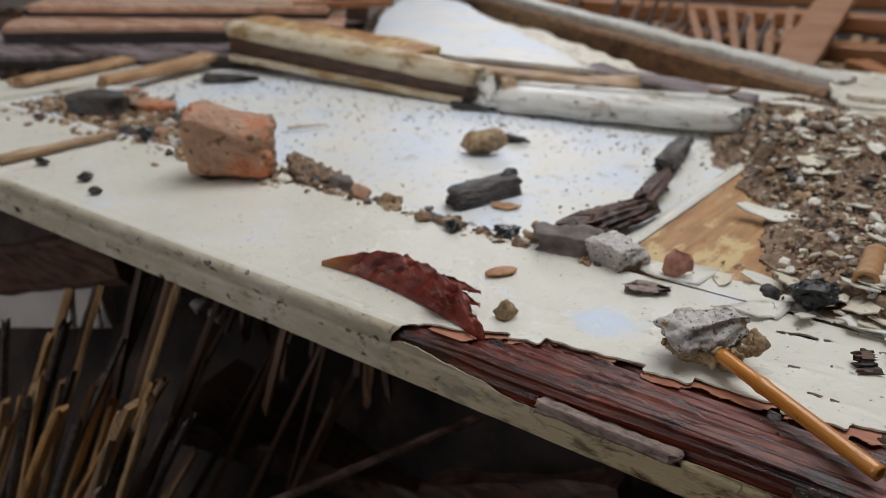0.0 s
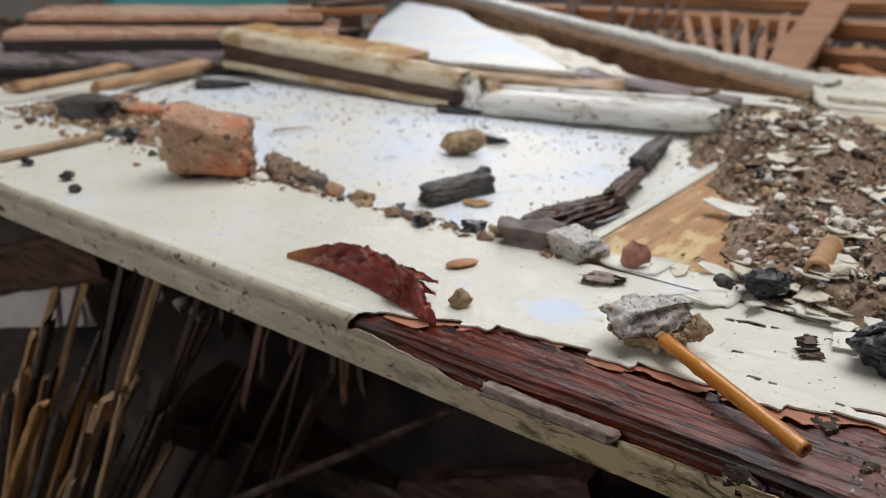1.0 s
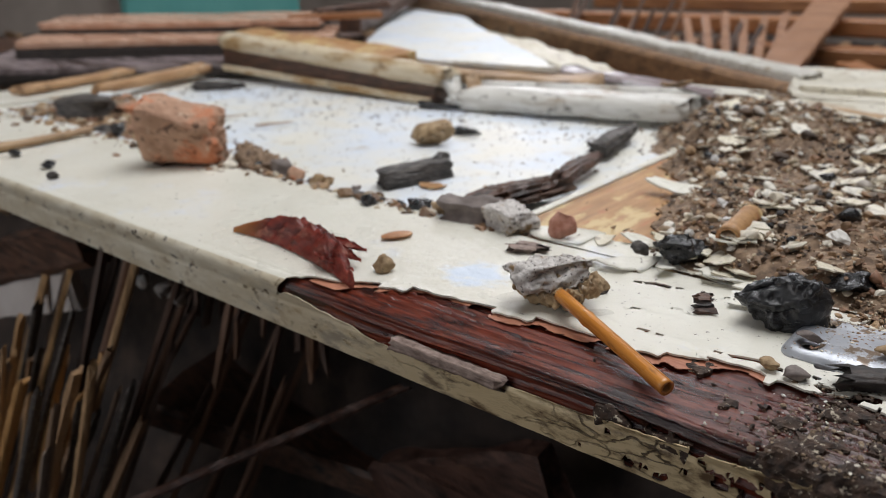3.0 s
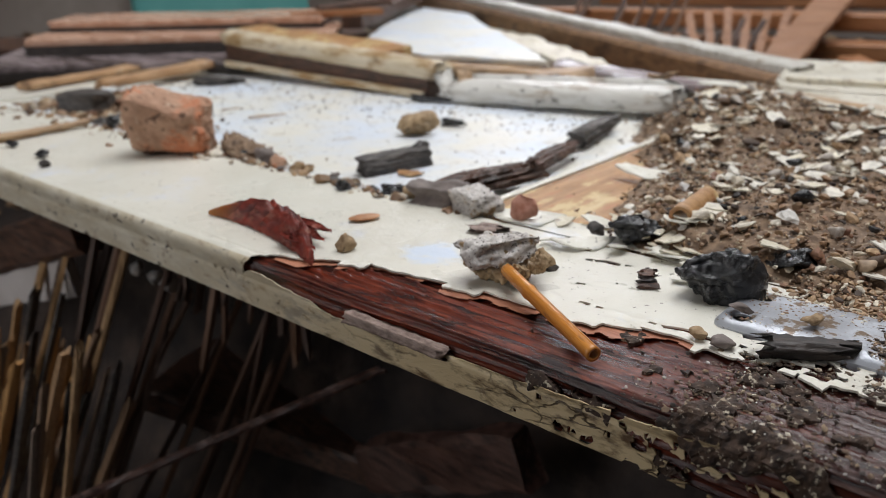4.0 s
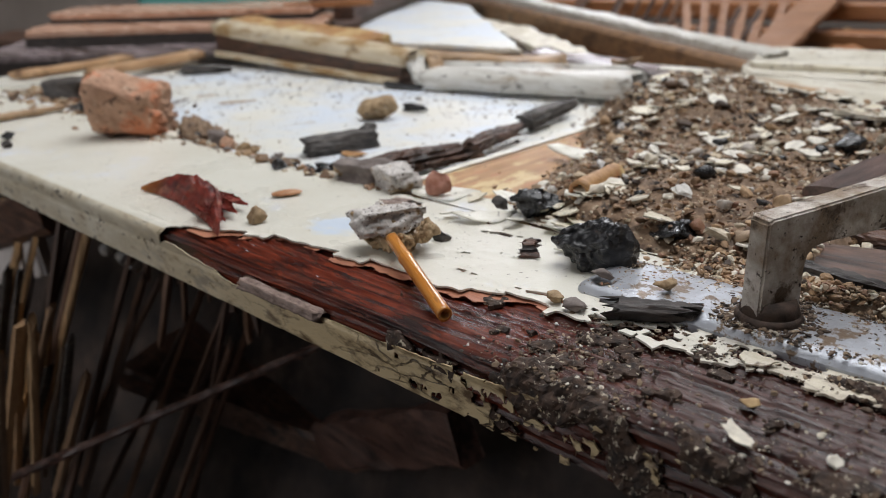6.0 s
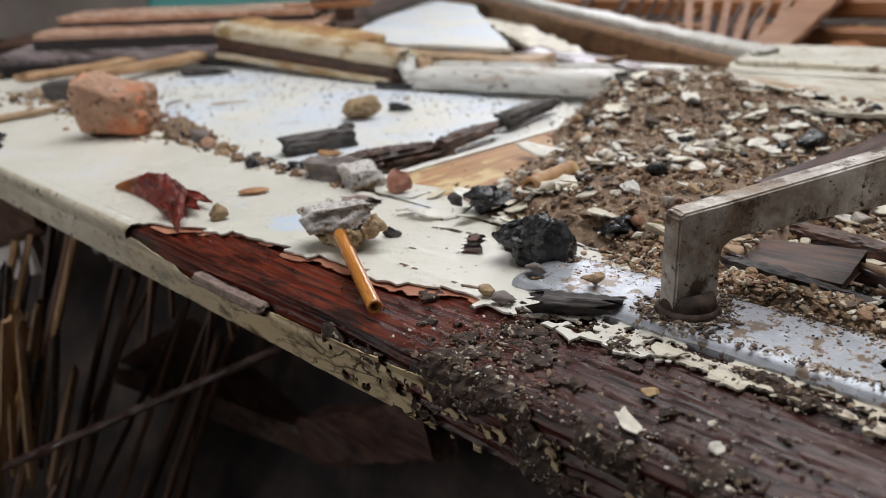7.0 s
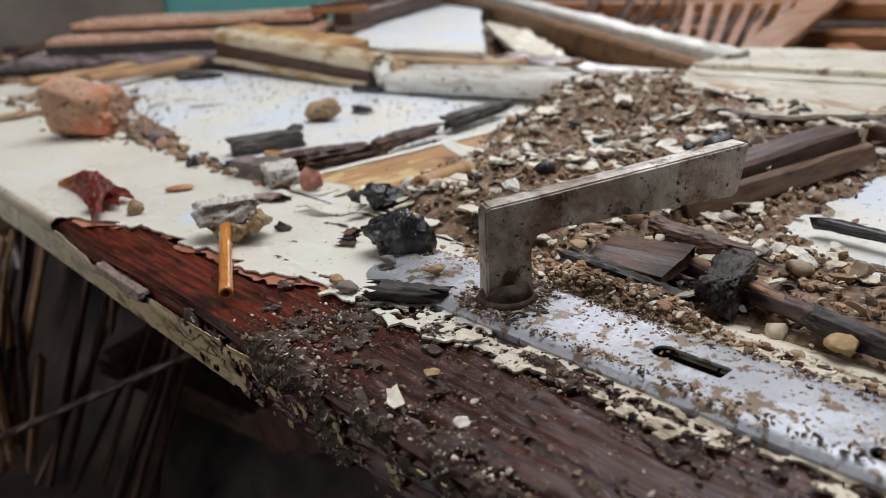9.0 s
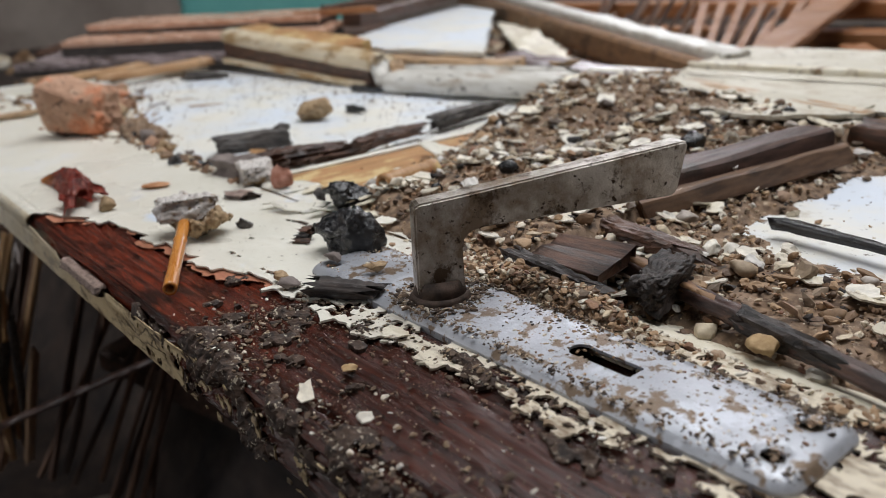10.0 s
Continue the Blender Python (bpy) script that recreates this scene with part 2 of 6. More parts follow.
M["char_wood"] = surf("crackled_charred_wood", (0.006, 0.005, 0.005), (0.052, 0.038, 0.032), 70, (1, 5, 5), (0.35, 0.75), 1.0, 130, 0.0012,
                      stains=(((0.11, 0.075, 0.055), 90, 0.60, 0.70),))
M["char_grey"] = surf("ashy_charred_wood", (0.02, 0.018, 0.017), (0.12, 0.105, 0.095), 60, (1, 5, 5), (0.45, 0.7), 0.9, 160, 0.0012,
                      stains=(((0.30, 0.25, 0.20), 90, 0.62, 0.74),))
M["brick"] = surf("crumbled_red_brick", (0.36, 0.20, 0.125), (0.55, 0.345, 0.235), 60, rough=(0.75, 0.95), bump=1.0, bscale=150, dist=0.002,
                  stains=(((0.58, 0.21, 0.10), 26, 0.49, 0.60), ((0.15, 0.085, 0.055), 110, 0.57, 0.65), ((0.62, 0.50, 0.38), 70, 0.60, 0.70)))
M["plaster"] = surf("grey_white_plaster", (0.42, 0.385, 0.355), (0.70, 0.67, 0.64), 240, rough=(0.8, 0.95), bump=1.0, bscale=420, dist=0.0015,
                    stains=(((0.30, 0.20, 0.10), 120, 0.56, 0.66), ((0.07, 0.055, 0.045), 520, 0.57, 0.62)))
M["mortar"] = surf("ochre_sandy_mortar", (0.19, 0.115, 0.052), (0.50, 0.36, 0.21), 190, rough=(0.55, 0.9), bump=1.0, bscale=420, dist=0.002,
                   stains=(((0.05, 0.03, 0.018), 150, 0.58, 0.66), ((0.60, 0.53, 0.43), 170, 0.62, 0.70)))
M["stone"] = surf("grey_stone", (0.13, 0.105, 0.095), (0.24, 0.20, 0.18), 90, rough=(0.6, 0.85), bump=0.7, bscale=260, dist=0.001)
M["soil"] = surf("damp_rubble_soil", (0.10, 0.060, 0.036), (0.30, 0.20, 0.125), 150, rough=(0.6, 0.95), bump=1.0, bscale=500, dist=0.003,
                 stains=(((0.50, 0.40, 0.28), 220, 0.58, 0.68), ((0.03, 0.02, 0.015), 90, 0.58, 0.68)))
PEB = ((0.0, (0.04, 0.024, 0.015)), (0.15, (0.15, 0.085, 0.045)), (0.38, (0.32, 0.20, 0.11)), (0.58, (0.45, 0.30, 0.17)), (0.70, (0.22, 0.10, 0.055)), (0.82, (0.60, 0.50, 0.35)), (1.0, (0.76, 0.71, 0.61)))
M["pebble"] = surf("mixed_grit", (0, 0, 0), (1, 1, 1), 400, rough=(0.45, 0.85), bump=0.6, bscale=900, dist=0.0006, palette=PEB, piece="island")
M["pebble_one"] = surf("mixed_stones", (0, 0, 0), (1, 1, 1), 200, rough=(0.45, 0.85), bump=0.8, bscale=500, dist=0.0008, palette=PEB, piece="object")
M["speck"] = surf("dark_crumbs", (0, 0, 0), (1, 1, 1), 300, rough=(0.5, 0.8), bump=0.5, bscale=700, dist=0.0005, piece="island",
                  palette=((0.0, (0.012, 0.011, 0.011)), (0.5, (0.06, 0.04, 0.03)), (0.8, (0.20, 0.14, 0.09)), (1.0, (0.33, 0.25, 0.17))))
M["flake"] = surf("paint_flakes", (0, 0, 0), (1, 1, 1), 200, rough=(0.4, 0.7), bump=0.4, bscale=500, dist=0.0004, piece="island",
                  palette=((0.0, (0.45, 0.36, 0.24)), (0.3, (0.68, 0.62, 0.50)), (0.7, (0.74, 0.71, 0.63)), (0.9, (0.62, 0.60, 0.58)), (1.0, (0.30, 0.22, 0.14))))
M["steel"] = surf("dirty_cast_metal", (0.40, 0.37, 0.335), (0.66, 0.63, 0.59), 70, rough=(0.24, 0.5), bump=0.8, bscale=240, dist=0.0006, metal=0.85,
                  stains=(((0.23, 0.175, 0.125), 38, 0.46, 0.62), ((0.10, 0.072, 0.05), 95, 0.55, 0.64), ((0.05, 0.035, 0.025), 300, 0.60, 0.65)))
M["plate"] = surf("dirt_spotted_aluminium", (0.38, 0.40, 0.44), (0.48, 0.50, 0.54), 60, rough=(0.26, 0.42), bump=0.3, bscale=300, dist=0.0005, metal=0.35,
                  stains=(((0.54, 0.57, 0.62), 45, 0.55, 0.62), ((0.20, 0.145, 0.10), 120, 0.535, 0.58), ((0.10, 0.07, 0.045), 330, 0.62, 0.68)))
M["rust"] = surf("grimy_collar", (0.04, 0.028, 0.022), (0.12, 0.08, 0.06), 200, rough=(0.5, 0.8), bump=0.8, bscale=500, dist=0.0008, metal=0.3)
M["bamboo"] = surf("glossy_orange_reed", (0.42, 0.15, 0.025), (0.60, 0.25, 0.05), 30, (12, 12, 1), (0.2, 0.35), 0.3, 90, 0.0004, coat=0.4,
                   stains=(((0.16, 0.06, 0.022), 50, 0.56, 0.66),))
# Brown palette darkened to hold the shade under the door.
M["reed"] = surf("shade_dimmed_reed", (0, 0, 0), (1, 1, 1), 60, (8, 8, 1), (0.45, 0.7), 0.5, 120, 0.0008, piece="object",
                 palette=((0.0, (0.035, 0.019, 0.014)), (0.4, (0.10, 0.052, 0.034)), (0.75, (0.19, 0.10, 0.058)), (1.0, (0.07, 0.05, 0.044))))
# Tan palette lightened for the light falling on the bundle's end.
M["reed_lit"] = surf("light_toned_tan_reed", (0, 0, 0), (1, 1, 1), 60, (8, 8, 1), (0.4, 0.65), 0.5, 120, 0.0008, piece="object",
                      palette=((0.0, (0.14, 0.12, 0.11)), (0.35, (0.40, 0.24, 0.13)), (0.7, (0.60, 0.40, 0.22)), (1.0, (0.55, 0.30, 0.11))))
M["cocoon"] = surf("orange_brown_pupa", (0.32, 0.13, 0.05), (0.52, 0.27, 0.13), 200, rough=(0.35, 0.55), bump=0.6, bscale=400, dist=0.0005)
M["redchip"] = surf("pink_red_grit_lump", (0.34, 0.13, 0.08), (0.55, 0.29, 0.22), 160, rough=(0.6, 0.8), bump=0.9, bscale=380, dist=0.001)
# Ground colour darkened to carry the deep shade under the door.
M["debris_floor"] = surf("shade_darkened_debris", (0.012, 0.008, 0.007), (0.055, 0.036, 0.028), 18, rough=(0.7, 0.95), bump=0.9, bscale=60, dist=0.01,
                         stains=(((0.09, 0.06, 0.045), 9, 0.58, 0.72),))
M["sheet"] = surf("dull_white_board", (0.42, 0.38, 0.36), (0.58, 0.54, 0.52), 12, rough=(0.5, 0.7), bump=0.3, bscale=60, dist=0.001)
M["wall"] = surf("grey_stained_plaster", (0.17, 0.14, 0.12), (0.27, 0.235, 0.205), 2.5, rough=(0.8, 0.95), bump=0.4, bscale=40, dist=0.004,
                 stains=(((0.10, 0.075, 0.06), 1.6, 0.55, 0.7),))
M["turquoise"] = surf("faded_turquoise_paint", (0.07, 0.28, 0.27), (0.12, 0.36, 0.34), 4, rough=(0.5, 0.7), bump=0.3, bscale=40, dist=0.002)
M["yellow"] = surf("tan_putty", (0.30, 0.19, 0.085), (0.46, 0.32, 0.16), 300, rough=(0.6, 0.8), bump=0.6, bscale=500, dist=0.0005)


def leaf_material():
    m = surf("dry_red_leaf", (0.13, 0.018, 0.014), (0.46, 0.085, 0.055), 60, (1, 3, 3), (0.16, 0.38), 0.8, 160, 0.0008,
             stains=(((0.08, 0.010, 0.010), 60, 0.56, 0.68), ((0.60, 0.27, 0.20), 80, 0.55, 0.68)))
    nt = m.node_tree
    b = nt.nodes["Principled BSDF"]
    tc = nt.nodes.new("ShaderNodeTexCoord")
    sep = nt.nodes.new("ShaderNodeSeparateXYZ")
    nt.links.new(tc.outputs["Object"], sep.inputs[0])
    mr = nt.nodes.new("ShaderNodeMapRange")
    mr.inputs["From Min"].default_value, mr.inputs["From Max"].default_value = 0.002, 0.026
    nt.links.new(sep.outputs[0], mr.inputs[0])
    old = b.inputs["Base Color"].links[0].from_socket
    tip = ramp(nt, mr.outputs[0], ((0.0, (1, 1, 1)), (1.0, (0, 0, 0))))
    nt.links.new(mix(nt, tip, old, (0.50, 0.20, 0.04)), b.inputs["Base Color"])
    return m


M["leaf"] = leaf_material()


# ---- mesh helpers ----
def part(name, bm, material, parent=None, label="", smooth=False):
    """Links a bmesh as one mesh object under a thing or a part."""
    me = bpy.data.meshes.new(name)
    bm.to_mesh(me)
    bm.free()
    return part_mesh(name, me, material, parent, label, smooth)


def part_mesh(name, me, material, parent=None, label="", smooth=False):
    me.validate()
    me.materials.append(material)
    if smooth:
        me.polygons.foreach_set("use_smooth", [True] * len(me.polygons))
    ob = new(name, me)
    if parent:
        ob.parent = parent
        if not parent.parent:
            ob.matrix_parent_inverse = Matrix.Translation(-parent.location)
    if label:
        tagged(ob, label)
    return ob


def thing(name, at, label, category, group=""):
    ob = new(name)
    ob.location = at
    ob.empty_display_size = 0.02
    return tagged(ob, label, category, group)


def fbm(x, y, z=0.0, octaves=4):
    v, a, t = 0.0, 1.0, 0.0
    for _ in range(octaves):
        v += a * noise.noise((x, y, z))
        t += a
        x, y, z, a = x * 2.03 + 7.1, y * 2.03 + 3.7, z * 2.03 + 1.3, a * 0.5
    return v / t


def smooth(a, b, x):
    t = min(1.0, max(0.0, (x - a) / (b - a)))
    return t * t * (3 - 2 * t)


def table(x, rows):
    if x <= rows[0][0]:
        return rows[0][1]
    for (a, u), (b, v) in zip(rows, rows[1:]):
        if x <= b:
            return u + (v - u) * (x - a) / (b - a)
    return rows[-1][1]


def sheet(f, x0, x1, y0, y1, step, place, thick, rim=True):
    """A thin layer on a grid, kept where f(x, y) > 0 and cut to a clean line there; place(x, y, f, down) gives its points."""
    nx, ny = max(1, round((x1 - x0) / step)), max(1, round((y1 - y0) / step))
    xs = [x0 + (x1 - x0) * i / nx for i in range(nx + 1)]
    ys = [y0 + (y1 - y0) * j / ny for j in range(ny + 1)]
    val = [[f(x, y) for y in ys] for x in xs]
    index, verts, faces, edges = {}, [], [], {}

    def vert(i, j):
        if (i, j) not in index:
            x, y, v = xs[i], ys[j], val[i][j]
            if v < 0:
                e = step * 0.5
                gx, gy = (f(x + e, y) - f(x - e, y)) / (2 * e), (f(x, y + e) - f(x, y - e)) / (2 * e)
                k = -v / max(gx * gx + gy * gy, 1e-6)
                d = math.hypot(gx, gy) * k
                if d > step * 1.2:
                    k *= step * 1.2 / d
                x, y = min(max(x + gx * k, x0), x1), min(max(y + gy * k, y0), y1)
            index[i, j] = len(verts)
            verts.append(place(x, y, max(v, 0.0), 0.0))
            index[i, j, "xy"] = (x, y)
        return index[i, j]

    for i in range(nx):
        for j in range(ny):
            if max(val[i][j], val[i + 1][j], val[i][j + 1], val[i + 1][j + 1]) > 0:
                c = ((i, j), (i + 1, j), (i + 1, j + 1), (i, j + 1))
                faces.append(tuple(vert(*k) for k in c))
                for a, b in zip(c, c[1:] + c[:1]):
                    if (b, a) in edges:
                        del edges[b, a]
                    else:
                        edges[a, b] = True
    low = {}
    for a, b in edges:
        if not rim and (a[0] == b[0] and a[0] in (0, nx) or a[1] == b[1] and a[1] in (0, ny)):
            continue
        for k in (a, b):
            if k not in low:
                low[k] = len(verts)
                verts.append(verts[index[k]])
                verts.append(place(*index[k[0], k[1], "xy"], 0.0, thick))
        faces.append((low[b], low[a], low[a] + 1, low[b] + 1))
    me = bpy.data.meshes.new("layer")
    me.from_pydata(verts, [], faces)
    return me


def box(bm, x0, x1, y0, y1, z0, z1, m=Matrix()):
    r = bmesh.ops.create_cube(bm, size=1)["verts"]
    bmesh.ops.transform(bm, matrix=m @ Matrix.Translation(((x0 + x1) / 2, (y0 + y1) / 2, (z0 + z1) / 2)) @ Matrix.Diagonal((x1 - x0, y1 - y0, z1 - z0, 1)), verts=r)
    return r


def rock(size, seed, rough=0.25, cuts=12, sub=3, fine=0.06):
    """A broken lump: a ball cut by random planes, then roughened, of the given full size. It stands on z = 0."""
    rnd = random.Random(seed)
    bm = bmesh.new()
    bmesh.ops.create_icosphere(bm, subdivisions=sub, radius=1)
    planes = [(Vector((rnd.uniform(-1, 1), rnd.uniform(-1, 1), rnd.uniform(-1, 1))).normalized(), rnd.uniform(0.38, 0.8)) for _ in range(cuts + 5)]
    for v in bm.verts:
        p = v.co.copy()
        for n, d in planes:
            over = p.dot(n) - d
            if over > 0:
                p -= n * over
        q = v.co * 1.3 + Vector((seed * 3.1, seed * 1.7, seed))
        p += v.co * (rough * 0.45 * noise.noise(q))
        v.co = p
    for k in range(3):
        lo, hi = min(v.co[k] for v in bm.verts), max(v.co[k] for v in bm.verts)
        for v in bm.verts:
            v.co[k] = ((v.co[k] - lo) / (hi - lo) - (0.06 if k == 2 else 0.5)) * size[k]
    if sub > 1:
        bm.normal_update()
        mean = (size[0] * size[1] * size[2]) ** (1 / 3)
        off = Vector((seed * 1.9, seed * 0.7, seed * 3.3))
        for v in bm.verts:
            q = v.co / mean
            v.co += v.normal * mean * (fine * noise.noise(q * 4.5 + off) + fine * 0.75 * noise.noise(q * 10 + off) + fine * 0.45 * noise.noise(q * 22 + off))
    return bm


def block(size, seed, rough=0.08, fine=0.03, sub=5):
    """A battered squared block with worn corners, standing on z = 0."""
    rnd = random.Random(seed)
    bm = bmesh.new()
    bmesh.ops.create_cube(bm, size=1)
    bmesh.ops.subdivide_edges(bm, edges=bm.edges, cuts=2 ** sub // 2, use_grid_fill=True)
    off = Vector((seed * 2.3, seed, seed * 0.7))
    for v in bm.verts:
        p = v.co.copy()
        k = (abs(p.x * 2) ** 12 + abs(p.y * 2) ** 12 + abs(p.z * 2) ** 12) ** (1 / 12)
        p /= max(k, 1e-6) / max(abs(p.x * 2), abs(p.y * 2), abs(p.z * 2))
        d = p.normalized()
        p += d * (rough * noise.noise(p * 1.6 + off) + fine * noise.noise(p * 6 + off) + fine * 0.7 * noise.noise(p * 14 + off) + fine * 0.45 * noise.noise(p * 30 + off))
        v.co = Vector((p.x * size[0], p.y * size[1], (p.z + 0.5) * size[2]))
    return bm


def splinter(p0, p1, w, h, seed, taper=0.6, rag=0.35, rings=30, sides=22, bow=0.0):
    """A long broken sliver of wood from p0 to p1, ridged along its grain, with ragged ends."""
    p0, p1 = Vector(p0), Vector(p1)
    d = p1 - p0
    ln = d.length
    d.normalize()
    side = d.cross(Vector((0, 0, 1))).normalized() if abs(d.z) < 0.95 else Vector((1, 0, 0))
    up = side.cross(d).normalized()
    rnd = random.Random(seed)
    ridge = [1 + rnd.uniform(-0.20, 0.14) for _ in range(sides)]
    e0, e1 = [rnd.uniform(0, rag) * w * 2 for _ in range(sides)], [rnd.uniform(0, rag) * w * 4 for _ in range(sides)]
    bm = bmesh.new()
    grid = []
    for i in range(rings + 1):
        t = i / rings
        k = 1 - (1 - taper) * t
        row = []
        for j in range(sides):
            a = 2 * math.pi * j / sides
            cx, cy = math.cos(a), math.sin(a)
            q = (abs(cx) ** 4 + abs(cy) ** 4) ** 0.25
            n = 1 + 0.20 * noise.noise((t * ln * 60 + seed, j * 0.9, seed * 1.3)) + 0.17 * noise.noise((t * ln * 260, j * 3.1, seed * 2.3))
            along = ln * t + (e0[j] * (1 - t) ** 6) - e1[j] * t ** 6
            row.append(bm.verts.new(p0 + d * along + side * (cx / q * w / 2 * k * n * ridge[j]) + up * (cy / q * h / 2 * k * n * ridge[j] + bow * math.sin(math.pi * t))))
        grid.append(row)
    for a, b in zip(grid, grid[1:]):
        for j in range(sides):
            bm.faces.new((a[j], a[(j + 1) % sides], b[(j + 1) % sides], b[j]))
    bm.faces.new(list(reversed(grid[0])))
    bm.faces.new(grid[-1])
    return bm


def plank(p0, p1, w, h, seed, worn=0.0015, rings=24, roll=0.0):
    """A sawn board from p0 to p1 (the middle of its lower face), with worn arrises and slightly broken ends."""
    p0, p1 = Vector(p0), Vector(p1)
    d = p1 - p0
    ln = d.length
    d.normalize()
    side = Vector((-d.y, d.x, 0)).normalized()
    up = d.cross(side)
    side, up = side * math.cos(radians(roll)) + up * math.sin(radians(roll)), up * math.cos(radians(roll)) - side * math.sin(radians(roll))
    r = min(w, h) * 0.14
    prof = [(-w / 2 + r, 0), (w / 2 - r, 0), (w / 2, r), (w / 2, h - r), (w / 2 - r, h), (w / 6, h), (-w / 6, h), (-w / 2 + r, h), (-w / 2, h - r), (-w / 2, r)]
    bm = bmesh.new()
    rows = []
    for i in range(rings + 1):
        t = i / rings
        row = []
        for k, (a, b) in enumerate(prof):
            n = worn * noise.noise((t * ln * 18 + seed * 5, k * 2.1, seed))
            end = (0.012 * noise.noise((a * 60, b * 60, seed * 3.0)) if i in (0, rings) else 0)
            row.append(bm.verts.new(p0 + d * (ln * t + end) + side * (a + n) + up * (b + n)))
        rows.append(row)
    m = len(prof)
    for a, b in zip(rows, rows[1:]):
        for j in range(m):
            bm.faces.new((a[j], a[(j + 1) % m], b[(j + 1) % m], b[j]))
    bm.faces.new(list(reversed(rows[0])))
    bm.faces.new(rows[-1])
    return bm


def chip(size, seed, curl=0.3, thick=0.0007, n=11, asp=0.7):
    """A loose curled flake of paint with a ragged outline; it lies on z = 0."""
    rnd = random.Random(seed)
    bm = bmesh.new()
    k = rnd.randint(5, 7)
    cor = []
    for j in range(k):
        a = 2 * math.pi * (j + rnd.uniform(-0.3, 0.3)) / k
        r = size * rnd.uniform(0.36, 0.60)
        cor.append((r * math.cos(a), r * asp * math.sin(a)))
    edge = []
    for (x0, y0), (x1, y1) in zip(cor, cor[1:] + cor[:1]):
        for u in (0.0, 0.35, 0.7):
            g = 0.05 * size * rnd.uniform(-1, 1)
            edge.append((x0 + (x1 - x0) * u + g, y0 + (y1 - y0) * u + g * asp))
    n = len(edge)
    rings = [[(x * q, y * q) for x, y in edge] for q in (1.0, 0.66, 0.33)]
    ax = rnd.uniform(0, math.pi)

    def z(x, y):
        u = (x * math.cos(ax) + y * math.sin(ax)) / size
        return curl * size * u * u * 1.6 + 0.03 * size * noise.noise((x * 300 + seed, y * 300, seed))

    tops = [[bm.verts.new((x, y, z(x, y) + thick)) for x, y in ring] for ring in rings]
    mid = bm.verts.new((0, 0, z(0, 0) + thick))
    rim = [bm.verts.new((x, y, z(x, y))) for x, y in rings[0]]
    low = bm.verts.new((0, 0, z(0, 0)))
    for j in range(n):
        k = (j + 1) % n
        for a, b in zip(tops, tops[1:]):
            bm.faces.new((a[j], a[k], b[k], b[j]))
        bm.faces.new((tops[-1][j], tops[-1][k], mid))
        bm.faces.new((tops[0][k], tops[0][j], rim[j], rim[k]))
        bm.faces.new((rim[k], rim[j], low))
    return bm


def soup(name, shapes, items, material, label, category, smooth_faces=False, parent=None):
    """Many small bits, too many to count, joined into one mesh. items: (shape, x, y, z, scale xyz, turn xyz)."""
    vs, fs, at = [], [], 0
    for k, x, y, z, s, turn in items:
        v, f = shapes[k]
        r = np.array(Euler(turn).to_matrix())
        p = (v * np.array(s)) @ r.T + np.array((x, y, z))
        vs.append(p)
        fs.extend([tuple(i + at for i in q) for q in f])
        at += len(v)
    me = bpy.data.meshes.new(name)
    me.from_pydata(np.concatenate(vs).tolist(), [], fs)
    ob = part_mesh(name, me, material, parent, "", smooth_faces)
    return tagged(ob, label, category, kind="stuff")


def shape_of(bm):
    bm.verts.ensure_lookup_table()
    out = np.array([v.co[:] for v in bm.verts]), [tuple(v.index for v in f.verts) for f in bm.faces]
    bm.free()
    return out


def small_rock(seed, sub=1):
    bm = rock((1, 1, 0.8), seed, 0.3, 8, sub, 0.1)
    bmesh.ops.translate(bm, vec=(0, 0, -0.4), verts=bm.verts)
    return shape_of(bm)


GRIT = [small_rock(s) for s in range(60, 68)]
STONES = [small_rock(s, 2) for s in range(80, 86)]
FLAKES = [shape_of(chip(1.0, s, 0.22, 0.045, 9)) for s in range(100, 106)]


def sliver_shape(seed):
    bm = splinter((-0.5, 0, 0), (0.5, 0, 0), 0.16, 0.10, seed, 0.5, 0.5, 3, 5)
    return shape_of(bm)


SLIVERS = [sliver_shape(s) for s in range(120, 124)]

# ---- the place ----
def ground_height(x, y):
    rise = smooth(0.10, 0.34, y + 0.03 * fbm(x * 3, y * 3, 2.0))
    far = smooth(0.9, 2.2, y)
    return -0.46 + 0.40 * rise + 0.03 * fbm(x * 4, y * 4, 1.0) * rise - 0.10 * far - 0.02 * smooth(0.5, 1.2, -x)


def build_ground():
    n = 130
    verts, faces = [], []
    for i in range(n + 1):
        for j in range(n + 1):
            x, y = -2.7 + 5.2 * i / n, -2.1 + 5.1 * j / n
            verts.append((x, y, min(ground_height(x, y), -0.055) + 0.008 * noise.noise((x * 30, y * 30, 3))))
    for i in range(n):
        for j in range(n):
            a = i * (n + 1) + j
            faces.append((a, a + n + 1, a + n + 2, a + 1))
    me = bpy.data.meshes.new("ground")
    me.from_pydata(verts, [], faces)
    tagged(part_mesh("ground", me, M["debris_floor"], None, "", True), "uneven heap of damp demolition debris, coloured dark for the shade under the door", "ground", kind="structure")


build_ground()


def wall_piece(name, x0, x1, y0, y1, z0, z1, material, label):
    bm = bmesh.new()
    box(bm, x0, x1, y0, y1, z0, z1)
    tagged(part(name, bm, material), label, "wall", kind="structure")


